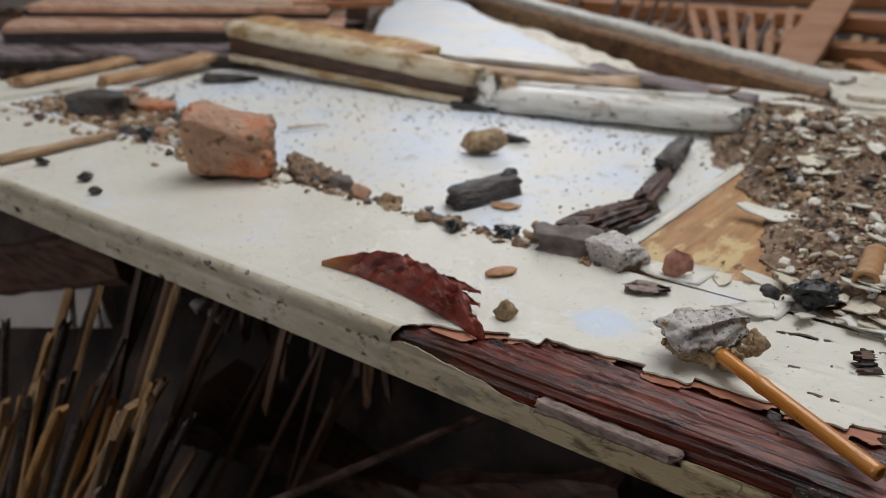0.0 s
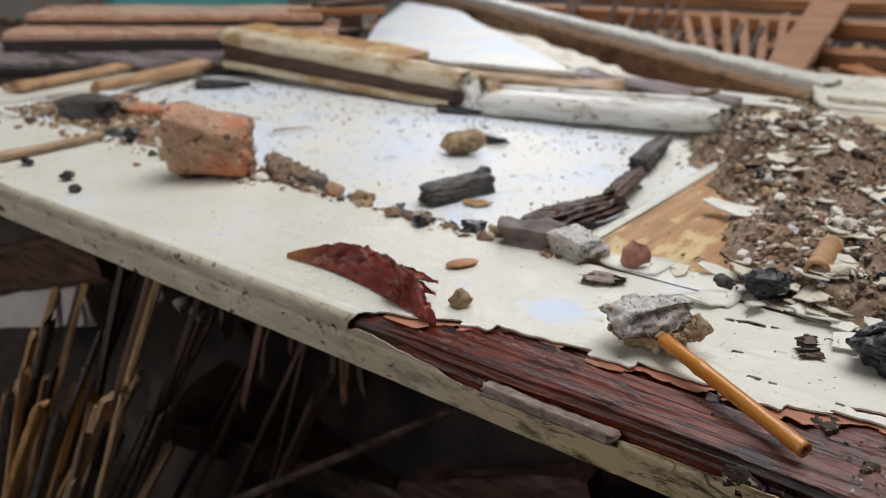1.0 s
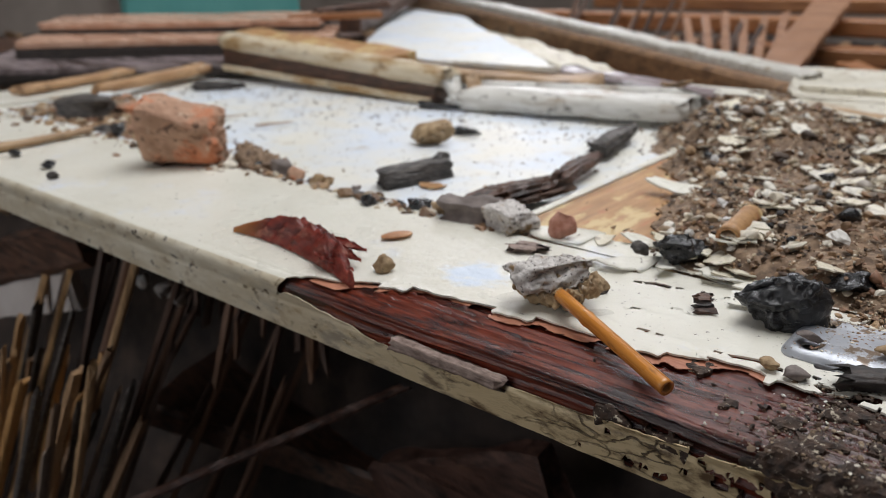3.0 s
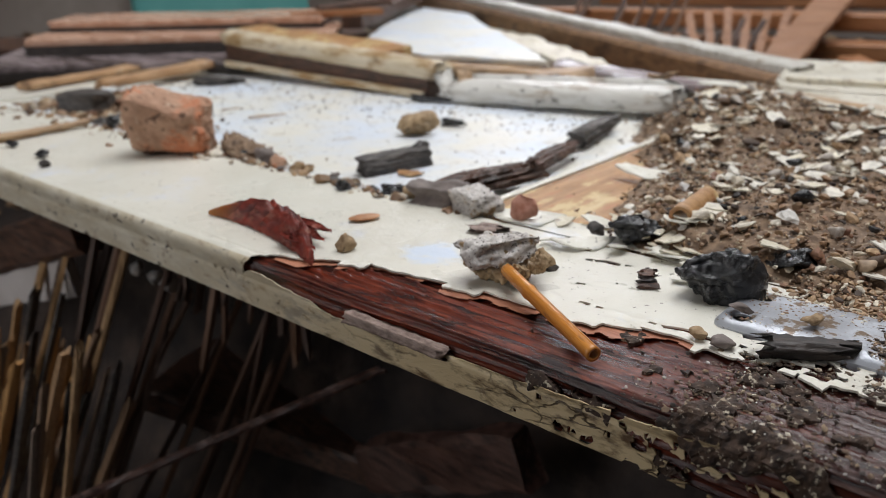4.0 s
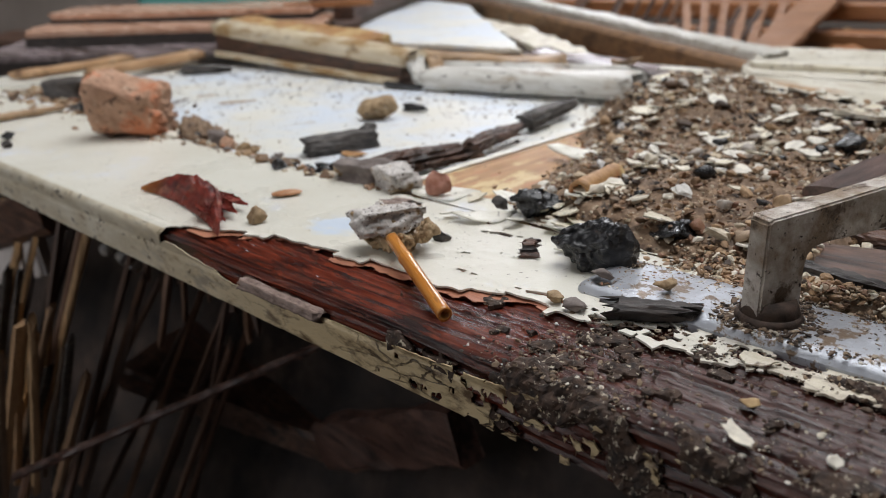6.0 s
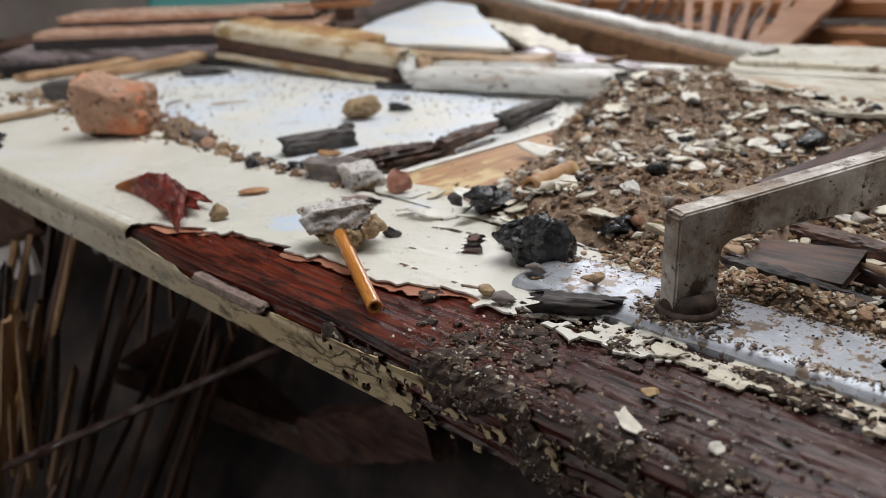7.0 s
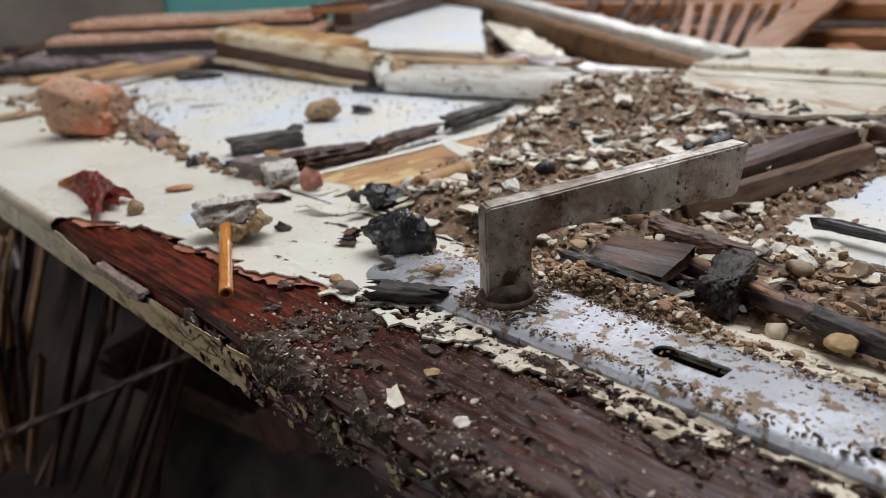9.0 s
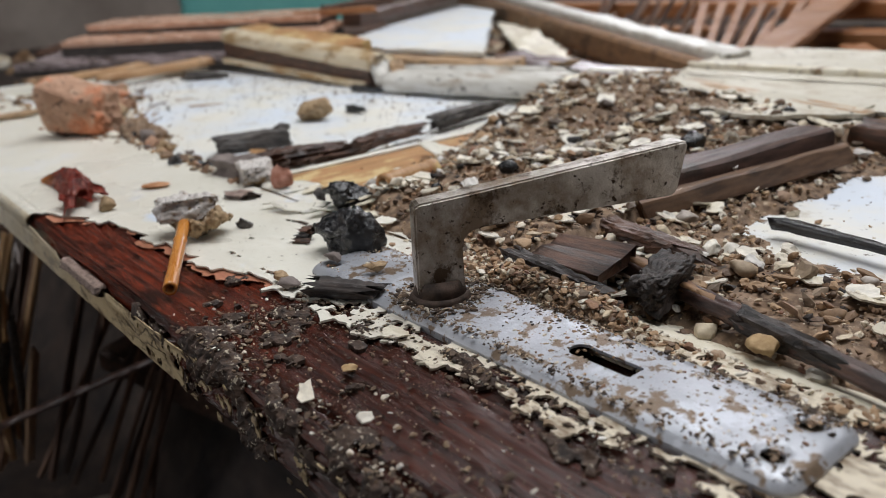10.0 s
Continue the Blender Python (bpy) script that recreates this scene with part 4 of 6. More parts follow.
me = sheet(lambda x, y: soil(x, y) - 0.0012, 0.02, 0.80, 0.110, 0.69, 0.0034, lambda x, y, f, d: (x, y, base(x, y) + soil(x, y) - 0.0010 - d), 0.004)
tagged(part_mesh("soil", me, M["soil"], None, "", True), "damp brown soil and crumbled mortar spread over the door", "soil", kind="stuff")


def strew(n, x0, x1, y0, y1, lo, hi, keep, seed, shapes, flat=1.0, sink=0.25, long=1.0):
    rnd = random.Random(seed)
    out = []
    tries = 0
    while len(out) < n and tries < n * 40:
        tries += 1
        x, y = rnd.uniform(x0, x1), rnd.uniform(y0, y1)
        if rnd.random() > keep(x, y):
            continue
        s = lo * (hi / lo) ** (rnd.random() ** 2.2)
        out.append((rnd.randrange(len(shapes)), x, y, top_at(x, y) + s * (0.5 * flat - sink), (s * long * rnd.uniform(0.7, 1.6), s * rnd.uniform(0.45, 1.1), s * flat * rnd.uniform(0.45, 1.1)),
                    (rnd.uniform(-0.5, 0.5), rnd.uniform(-0.5, 0.5), rnd.uniform(0, 6.28))))
    return out


def on_soil(x, y):
    return min(1.0, max(0.0, soil(x, y) * 160 + 0.02))


def on_plate(x, y):
    return smooth(0.10, 0.35, fbm(x * 45, y * 45, 4.0) + 0.25) * (1 if PX0 + 0.004 < x < PX1 - 0.004 and 0.071 < y < 0.106 else 0)


def on_stile(x, y):
    return smooth(0.30, 0.335, x) * max(0.06, 0.22 + 0.9 * fbm(x * 26, y * 40, 6.0)) * (1 if not (PX0 - 0.002 < x < PX1 + 0.002 and y > PY0 - 0.002) else 0)


def along_groove(x, y):
    return math.exp(-((y - (0.131 + 0.012 * smooth(-0.05, -0.2, x))) / 0.008) ** 2) * (0.35 + 0.65 * smooth(-0.2, -0.1, x))


def on_panel(x, y):
    return 0.15 + 0.9 * max(0, fbm(x * 9, y * 9, 3.0)) + 0.8 * smooth(0.30, 0.42, y) + 0.5 * smooth(-0.1, -0.45, x)


soup("grit", GRIT, strew(13000, 0.03, 0.72, 0.112, 0.68, 0.0009, 0.0044, on_soil, 1, GRIT), M["pebble"], "brown grit and small stones on the soil", "grit")
soup("gravel", STONES, strew(800, 0.03, 0.72, 0.115, 0.68, 0.0030, 0.0080, on_soil, 2, STONES), M["pebble"], "angular brown and ochre rubble crumbs", "rubble")
soup("paint_flakes", FLAKES, strew(4200, 0.08, 0.72, 0.112, 0.68, 0.003, 0.015, lambda x, y: on_soil(x, y) * (0.25 + 1.4 * max(0, fbm(x * 16, y * 16, 9.0))), 3, FLAKES, 1.0, 0.42), M["flake"],
     "small cream paint flakes mixed with the rubble", "paint flakes")
soup("wood_slivers", SLIVERS, strew(900, 0.04, 0.72, 0.112, 0.68, 0.005, 0.020, on_soil, 4, SLIVERS, 0.8, 0.3, 1.6), M["burnt"], "thin dark splinters among the rubble", "splinters")
soup("gravel", STONES, strew(420, 0.12, 0.66, 0.125, 0.62, 0.0035, 0.011, lambda x, y: on_soil(x, y) * smooth(-0.15, 0.2, fbm(x * 14, y * 14, 29.0)), 40, STONES), M["flake"], "pale plaster and mortar crumbs among the rubble", "rubble")
soup("grit", GRIT, strew(1900, PX0, PX1, PY0, PY1, 0.0004, 0.0019, on_plate, 5, GRIT, 0.7), M["pebble"], "brown dirt crumbs stuck on the lock plate", "dirt")
soup("grit", GRIT, strew(2600, 0.29, 0.66, 0.002, 0.122, 0.0004, 0.0018, on_stile, 6, GRIT, 0.8), M["dust"], "brown dirt crumbs on the bare stile", "dirt")
soup("paint_flakes", FLAKES, strew(900, 0.29, 0.60, 0.001, 0.075, 0.0016, 0.0075, lambda x, y: on_stile(x, y) * (1.0 if x < 0.36 and y < 0.04 else 0.22), 7, FLAKES, 1.0, 0.35), M["flake"],
     "small pale paint flakes on the bare stile", "paint flakes")
def in_cluster(x, y):
    return min(1.0, math.exp(-((x - 0.326) / 0.020) ** 2 - ((y - 0.022) / 0.026) ** 2) + 0.08 * smooth(0.33, 0.36, x) + 0.40 * math.exp(-((y - 0.003) / 0.006) ** 2) * smooth(0.28, 0.33, x)
               + 0.35 * math.exp(-((y - 0.058) / 0.008) ** 2) * smooth(0.32, 0.36, x))


soup("dirt_crumbs", GRIT, strew(3600, 0.27, 0.64, 0.000, 0.066, 0.0005, 0.0028, in_cluster, 31, GRIT, 0.8), M["dust"], "grey crumbled dirt lying on the bare stile", "dirt")
soup("paint_flakes", FLAKES, strew(1700, 0.28, 0.62, 0.000, 0.066, 0.0018, 0.0090, in_cluster, 32, FLAKES, 1.5, 0.25), M["flake"], "small white paint flakes among the dirt", "paint flakes")
soup("wood_slivers", SLIVERS, strew(220, 0.28, 0.62, 0.000, 0.066, 0.004, 0.012, in_cluster, 33, SLIVERS, 0.8, 0.25, 1.5), M["burnt"], "thin dark splinters among the dirt", "splinters")
def by_plate(x, y):
    return math.exp(-((y - 0.122) / 0.011) ** 2) * smooth(0.30, 0.33, x) * (1 - 0.82 * smooth(0.415, 0.455, x)) * (0.5 + 0.5 * smooth(-0.2, 0.2, fbm(x * 40, y * 40, 8.0)))


def plate_rim(x, y):
    return (math.exp(-((y - 0.071) / 0.0035) ** 2) + math.exp(-((y - 0.104) / 0.005) ** 2) + 0.8 * math.exp(-((x - 0.395) / 0.02) ** 2) * smooth(0.08, 0.10, y)) * smooth(-0.25, 0.25, fbm(x * 50, y * 30, 18.0)) * smooth(0.34, 0.38, x)


soup("grit", GRIT, strew(5200, 0.295, 0.68, 0.107, 0.150, 0.0008, 0.0040, by_plate, 34, GRIT), M["pebble"], "brown crumbs heaped along the lock plate", "grit")
soup("gravel", STONES, strew(70, 0.34, 0.68, 0.110, 0.150, 0.003, 0.007, by_plate, 35, STONES), M["pebble"], "mortar crumbs heaped along the lock plate", "rubble")
soup("paint_flakes", FLAKES, strew(260, 0.33, 0.66, 0.107, 0.150, 0.003, 0.012, by_plate, 36, FLAKES, 1.2, 0.35), M["flake"], "pale flakes along the lock plate", "paint flakes")
soup("dirt_crumbs", GRIT, strew(1500, PX0, PX1, PY0, PY1, 0.0005, 0.0022, plate_rim, 37, GRIT, 0.7), M["dust"], "brown dirt along the rims of the lock plate", "dirt")
soup("dirt_crumbs", GRIT, strew(900, AX - 0.022, AX + 0.030, AY - 0.018, AY + 0.024, 0.0007, 0.0030, lambda x, y: math.exp(-((math.hypot(x - AX, y - AY) - 0.0135) / 0.005) ** 2), 38, GRIT, 0.8), M["dust"],
     "brown dirt gathered round the lever's foot", "dirt")
soup("grit", GRIT, strew(900, -0.17, -0.06, 0.112, 0.175, 0.0014, 0.0062, lambda x, y: math.exp(-((x + 0.136) / 0.034) ** 2 - ((y - 0.149 + 0.25 * (x + 0.136)) / 0.015) ** 2), 39, GRIT, 1.0, 0.0), M["pebble"],
     "brown mortar crumbs spilling from the brick", "grit")
soup("grit", GRIT, strew(2400, -0.25, 0.12, 0.116, 0.15, 0.0012, 0.0095, along_groove, 8, GRIT), M["pebble"], "brown grit caught in the panel groove", "grit")
soup("crumbs", GRIT, strew(2300, -0.60, 0.085, 0.135, 0.50, 0.0010, 0.0048, on_panel, 9, GRIT, 0.6), M["speck"], "dark crumbs scattered over the white panel", "crumbs")
soup("crumbs", GRIT, strew(800, -0.60, 0.30, 0.015, 0.12, 0.0006, 0.0028, lambda x, y: 0.2 + 0.8 * smooth(-0.15, -0.35, x), 10, GRIT, 0.6), M["speck"], "dark crumbs on the cream stile", "crumbs")
soup("grit", GRIT, strew(3600, -0.60, -0.13, 0.060, 0.27, 0.0015, 0.0110,
     lambda x, y: math.exp(-((y - 0.135 - 0.17 * (-0.17 - x)) / (0.022 + 0.10 * max(0, -0.2 - x))) ** 2) * (0.4 + 0.6 * smooth(-0.3, 0.3, fbm(x * 14, y * 14, 5))), 11, GRIT), M["pebble"], "brown mortar crumbs round the brick", "grit")
soup("paint_flakes", FLAKES, strew(160, -0.62, -0.2, 0.05, 0.28, 0.005, 0.022, lambda x, y: 1, 12, FLAKES, 1.0, 0.42), M["flake"], "loose pale paint flakes", "paint flakes")
soup("wood_slivers", SLIVERS, strew(170, -0.58, 0.07, 0.14, 0.44, 0.004, 0.020, on_panel, 13, SLIVERS, 0.5, 0.2, 1.5), M["burnt"], "thin dark splinters on the white panel", "splinters")
soup("paint_flakes", FLAKES, strew(150, -0.58, 0.07, 0.30, 0.45, 0.003, 0.012, on_panel, 14, FLAKES, 1.0, 0.40), M["flake"], "pale flakes near the loosened moulding", "paint flakes")
soup("crumbs", FLAKES, strew(420, -0.58, 0.09, 0.14, 0.45, 0.003, 0.010, on_panel, 15, FLAKES, 1.0, 0.40), M["speck"], "dark flat chips on the white panel", "crumbs")
soup("crumbs", FLAKES, strew(70, -0.50, 0.20, 0.012, 0.12, 0.002, 0.006, lambda x, y: 0.2 + 0.8 * smooth(-0.1, -0.3, x), 16, FLAKES, 1.0, 0.40), M["speck"], "dark flat chips on the cream stile", "crumbs")
soup("wood_slivers", SLIVERS, strew(700, 0.04, 0.72, 0.112, 0.68, 0.004, 0.016, on_soil, 17, SLIVERS, 0.8, 0.3, 1.6), M["wood_dim"], "thin brown wood fibres among the rubble", "splinters")
soup("grit", GRIT, strew(2600, 0.03, 0.72, 0.115, 0.68, 0.0012, 0.0060, lambda x, y: on_soil(x, y) * smooth(-0.1, 0.25, fbm(x * 18, y * 18, 23.0)), 18, GRIT), M["speck"], "dark charred crumbs among the rubble", "crumbs")

# ---- single things on the door ----
def put(name, bm, at, turn, material, label, category, group="", smooth_faces=True, tilt=(0, 0)):
    ob = part(name, bm, material, None, "", smooth_faces)
    ob.matrix_basis = pose(at[0], at[1], at[2], tilt[0], tilt[1], turn)
    return tagged(ob, label, category, group)


# broken brick
def brick_lump():
    """A broken brick end: high at its red end, falling away, undercut along its near foot."""
    w, d, h = 0.057, 0.048, 0.059
    bm = block((w, d, h), 9, 0.07, 0.050, 6)
    for v in bm.verts:
        u, k, q = v.co.x / w, v.co.y / d, v.co.z / h
        v.co.z += -0.013 * smooth(-0.55, 0.35, u) * q - 0.006 * q * max(0.0, -2 * k) + 0.008 * (1 - q) * (0.5 - k) * (1.2 - 0.5 * u)
        v.co.y += 0.006 * (1 - q) * max(0.0, -2 * k)
    return bm


put("brick", brick_lump(), (-0.178, 0.108, -0.0035), 38, M["brick"], "broken red-brown brick lump lying across the panel edge", "brick")
put("mortar_crumb", rock((0.020, 0.014, 0.008), 36, 0.4, 9, 4, 0.1), (-0.190, 0.091, 0.0), 30, M["burnt"], "dark damp crumb wedged under the brick", "mortar")
put("stone", rock((0.040, 0.030, 0.024), 12, 0.2, 6), (-0.082, 0.298, PANEL_Z), 38, M["mortar"], "rounded tan mortar lump on the white panel", "stone")
put("charcoal", splinter((-0.014, 0, 0.004), (0.014, 0, 0.004), 0.009, 0.007, 5), (-0.079, 0.344, PANEL_Z), 10, M["char"], "small black charcoal splinter beside the stone", "charcoal")
put("charred_wood", block((0.058, 0.019, 0.015), 8, 0.16, 0.06, 5), (-0.012, 0.194, PANEL_Z - 0.001), 76, M["char_grey"],
    "short grey-black charred timber piece on the white panel", "charred wood", smooth_faces=False)
put("charred_wood", rock((0.016, 0.012, 0.008), 31, 0.3, 6), (-0.008, 0.220, PANEL_Z + 0.011), 60, M["char_grey"], "ashy charred lump on the timber piece", "charred wood")


def bend(u, pts):
    """A smooth curve through three places at u = 0, 0.4, 0.8 and beyond."""
    a, b, c = (Vector(p) for p in pts)
    t = u / 0.8
    return a * (2 * (t - 0.5) * (t - 1)) + b * (4 * t * (1 - t)) + c * (2 * t * (t - 0.5))


def build_leaf():
    near = ((0, 0, 0.0006), (0.047, 0.0000, 0.0006), (0.102, -0.012, 0.0006))
    crest = ((0, 0.0008, 0.0030), (0.040, 0.009, 0.0135), (0.084, 0.004, 0.0125))
    far = ((0, 0.0016, 0.0006), (0.038, 0.018, 0.0050), (0.066, 0.018, 0.0030))
    bm = bmesh.new()
    nu, nv = 110, 34
    rows = []
    for i in range(nu + 1):
        u = i / nu
        row = []
        for j in range(nv + 1):
            v = j / nv
            rag = 0.16 * max(0.0, noise.noise((v * 4, 2.0, 8.0)) + 0.25) + 0.02 * abs(noise.noise((v * 14, 5, 1)))
            w = u * (0.94 - 0.6 * rag * smooth(0.6, 1.0, u))
            p = bend(w, near) * ((1 - v) * (1 - 2 * v)) + bend(w, crest) * (4 * v * (1 - v)) + bend(w, far) * (v * (2 * v - 1))
            k = (w * 7.5 - v * 2.2 + 0.5 * noise.noise((w * 5, v * 2, 7)))
            tooth = (k % 1.0)
            pleat = (0.6 * (1 - abs(2 * tooth - 1)) + 0.4 * tooth - 0.45) * 0.0056 * smooth(0.08, 0.4, w) * math.sin(math.pi * min(1, max(0, v))) ** 0.5
            wrinkle = 0.0034 * noise.noise((w * 16, v * 6, 3)) * w + 0.0012 * noise.noise((w * 50, v * 16, 9)) * w
            p += Vector((0, -0.35 * pleat, pleat + wrinkle))
            p.z = max(0.0004, p.z)
            row.append(bm.verts.new(p))
        rows.append(row)
    for a, b in zip(rows, rows[1:]):
        for j in range(nv):
            bm.faces.new((a[j], b[j], b[j + 1], a[j + 1]))
    for base_at, tip_at, half in (((0.064, 0.012), (0.094, 0.0175), 0.0058), ((0.070, 0.005), (0.102, 0.0055), 0.0066), ((0.078, -0.004), (0.108, -0.006), 0.0050)):
        a, d = Vector((*base_at, 0.0)), Vector((tip_at[0] - base_at[0], tip_at[1] - base_at[1], 0.0))
        side = Vector((-d.y, d.x, 0)).normalized()
        lobe = []
        for i in range(25):
            u = i / 24
            w = half * (0.35 + 0.65 * math.sin(math.pi * min(1, u * 1.15) ** 0.9)) * (1 - u ** 4) + 0.0002
            lobe.append([bm.verts.new(a + d * (u - 0.03 * noise.noise((v * 6, u * 3, half * 900))) + side * (w * v * (1 + 0.22 * noise.noise((u * 7, v, 4)))) +
                                      Vector((0, 0, 0.0065 - 0.003 * u + 0.0004 * math.sin(u * 34 + abs(v) * 5) + 0.0016 * v * v + 0.001 * noise.noise((u * 9, v * 4, 1))))) for v in (-1, -0.6, -0.25, 0, 0.25, 0.6, 1)])
        for p, q in zip(lobe, lobe[1:]):
            for j in range(6):
                bm.faces.new((p[j], q[j], q[j + 1], p[j + 1]))
    bmesh.ops.solidify(bm, geom=list(bm.faces), thickness=0.0003)
    return bm


put("leaf", build_leaf(), (-0.004, 0.0265, 0.0008), 0, M["leaf"], "crumpled dry dark-red leaf with an orange tip", "leaf")


def build_cocoon():
    bm = bmesh.new()
    bmesh.ops.create_uvsphere(bm, u_segments=18, v_segments=24, radius=1)
    for v in bm.verts:
        k = v.co.z
        r = 1 + 0.06 * math.sin(k * 26)
        v.co = Vector((k * 0.0095, v.co.x * 0.0050 * r, v.co.y * 0.0017 * r + 0.0016))
    return bm


put("bark_chip", build_cocoon(), (0.080, 0.078, 0.0008), 62, M["cocoon"], "flat ribbed oval orange-brown chip on the cream paint", "wood chip")
put("pebble", rock((0.012, 0.010, 0.010), 22, 0.4, 8), (0.110, 0.036, 0.0008), 20, M["mortar"], "small ochre mortar crumb on the cream paint", "pebble")

# plaster lump with the reed lying against it
lump = thing("plaster_lump", (0.192, 0.068, 0), "grey-white plaster lump with sandy brown mortar beneath", "plaster lump")
bm = rock((0.035, 0.028, 0.017), 41, 0.45, 9, 5, 0.16)
bmesh.ops.transform(bm, matrix=pose(0.201, 0.057, 0.0005, 0, 0, 40), verts=bm.verts)
part("mortar_body", bm, M["mortar"], lump, "sandy brown mortar", True)
bm = rock((0.039, 0.028, 0.0120), 43, 0.35, 8, 5, 0.085)
bmesh.ops.transform(bm, matrix=pose(0.198, 0.0550, 0.0110, 7, -4, 28), verts=bm.verts)
part("plaster_skin", bm, M["plaster"], lump, "rough grey-white plaster", True)
for k, (x, y, z, q) in enumerate(((0.217, 0.060, 0.006, 0.013), (0.212, 0.052, 0.003, 0.011), (0.188, 0.050, 0.003, 0.011))):
    bm = rock((q, q * 0.8, q), 46 + k, 0.5, 9, 4, 0.14)
    bmesh.ops.transform(bm, matrix=pose(x, y, z, 0, 0, 50 * k), verts=bm.verts)
    part("mortar_clod", bm, M["mortar"], lump, "", True)


def tube(p0, p1, r, seed, sides=14, rings=14, hollow=0.7, knot=0.25):
    p0, p1 = Vector(p0), Vector(p1)
    d = (p1 - p0)
    ln = d.length
    q = d.to_track_quat("Z", "Y").to_matrix().to_4x4()
    bm = bmesh.new()
    rows = []
    for i in range(rings + 1):
        t = i / rings
        k = 1 + 0.16 * math.exp(-((t - knot) / 0.025) ** 2) + 0.05 * noise.noise((t * 6, seed, 1))
        rows.append([bm.verts.new((r * k * math.cos(a), r * k * math.sin(a), ln * t)) for a in (2 * math.pi * j / sides for j in range(sides))])
    inner = [bm.verts.new((r * hollow * math.cos(a), r * hollow * math.sin(a), ln)) for a in (2 * math.pi * j / sides for j in range(sides))]
    deep = [bm.verts.new((r * hollow * math.cos(a), r * hollow * math.sin(a), ln - r * 4)) for a in (2 * math.pi * j / sides for j in range(sides))]
    rows += [inner, deep]
    for a, b in zip(rows, rows[1:]):
        for j in range(sides):
            bm.faces.new((a[j], a[(j + 1) % sides], b[(j + 1) % sides], b[j]))
    bm.faces.new(list(reversed(rows[0])))
    bm.faces.new(deep)
    bmesh.ops.transform(bm, matrix=Matrix.Translation(p0) @ q, verts=bm.verts)
    return bm


run = Vector((0.067, -0.035, -0.0065))
ob = part("reed_stick", tube((0, 0, 0), (0, 0, run.length), 0.0031, 3, 18, 40, 0.6, 0.30), M["bamboo"], None, "", True)
ob.matrix_basis = Matrix.Translation((0.209, 0.046, 0.0105)) @ run.to_track_quat("Z", "Y").to_matrix().to_4x4()
tagged(ob, "glossy orange hollow reed piece leaning from the plaster lump", "reed")
put("pebble", rock((0.010, 0.008, 0.006), 25, 0.3, 6), (0.209, 0.079, 0.0006), 50, M["char_grey"], "small dark grey chip beside the plaster lump", "pebble")

# pieces along the panel's near edge
put("stone", block((0.034, 0.020, 0.016), 52, 0.30, 0.08, 5), (0.090, 0.131, -0.004), 14, M["stone"], "dark grey angular stone in the panel groove", "stone")
put("plaster_lump", block((0.026, 0.020, 0.014), 44, 0.25, 0.10, 5), (0.122, 0.131, 0.0), -20, M["plaster"], "small light-grey plaster lump beside the stone", "plaster lump")
put("charcoal", rock((0.015, 0.012, 0.010), 53, 0.3, 9), (0.052, 0.126, -0.004), 0, M["char"], "blue-black coal crumb in the groove", "charcoal")
put("charcoal", rock((0.017, 0.010, 0.010), 54, 0.3, 9), (0.048, 0.134, -0.005), 30, M["char"], "blue-black coal crumb in the groove", "charcoal")
put("charcoal", splinter((-0.016, 0, 0.004), (0.016, 0, 0.004), 0.010, 0.007, 9), (0.006, 0.128, -0.005), 5, M["char_grey"], "flat charred wood splinter in the groove", "charcoal")
put("brick_chip", rock((0.018, 0.014, 0.013), 55, 0.3, 8), (-0.072, 0.133, -0.004), 0, M["brick"], "dark red brick chip in the groove", "brick chip")
put("stone", rock((0.017, 0.013, 0.012), 56, 0.3, 8), (-0.050, 0.131, -0.004), 0, M["mortar"], "brown mortar crumb in the groove", "stone")
put("stone", rock((0.020, 0.012, 0.015), 57, 0.3, 8), (-0.094, 0.136, -0.004), 30, M["stone"], "grey shell-like stone chip in the groove", "stone")
put("stone", rock((0.012, 0.010, 0.010), 58, 0.3, 8), (0.066, 0.133, -0.003), 30, M["mortar"], "ochre crumb in the groove", "stone")
put("stone", rock((0.010, 0.008, 0.012), 59, 0.3, 8), (0.060, 0.150, -0.005), 0, M["mortar"], "ochre crumb in the groove", "stone")
put("charcoal", rock((0.010, 0.009, 0.016), 61, 0.5, 9), (0.078, 0.150, -0.006), 0, M["char"], "black upright charcoal crumb", "charcoal")
for k, (x, y, half, w, h, turn, m, lab) in enumerate(((0.091, 0.192, 0.046, 0.024, 0.014, 77, "burnt", "dark brown fibrous burnt bark strip along the moulding"),
                                                     (0.086, 0.268, 0.044, 0.015, 0.011, 100, "burnt", "narrow burnt bark strip along the moulding"),
                                                     (0.060, 0.372, 0.052, 0.017, 0.013, 101, "char_grey", "grey-brown burnt strip beside the panel"))):
    put("bark", splinter((-half, 0, 0.005), (half, 0, 0.005), w, h, 15 + 20 * k, 0.75, 0.5, 50, 26, 0.001), (x, y, PANEL_Z + 0.004), turn, M[m], lab, "burnt wood", "", False)
put("wood_chip", chip(0.020, 231, 0.1, 0.001, 11, 0.7), (0.012, 0.188, PANEL_Z + 0.001), 20, M["wood_bare"], "tan wood chip beside the charred timber", "wood chip", "", False)
put("brick_chip", rock((0.014, 0.011, 0.016), 62, 0.25, 7), (0.157, 0.131, 0.002), 0, M["redchip"], "pink-red gritty brick chip on a paint flake", "brick chip")
put("wood_chip", splinter((-0.014, 0, 0.002), (0.014, 0, 0.002), 0.014, 0.004, 18, 0.8, 0.5), (0.152, 0.106, 0.0006), 20, M["wood_pale"], "flat grey-brown wood chip under a flake", "wood chip")
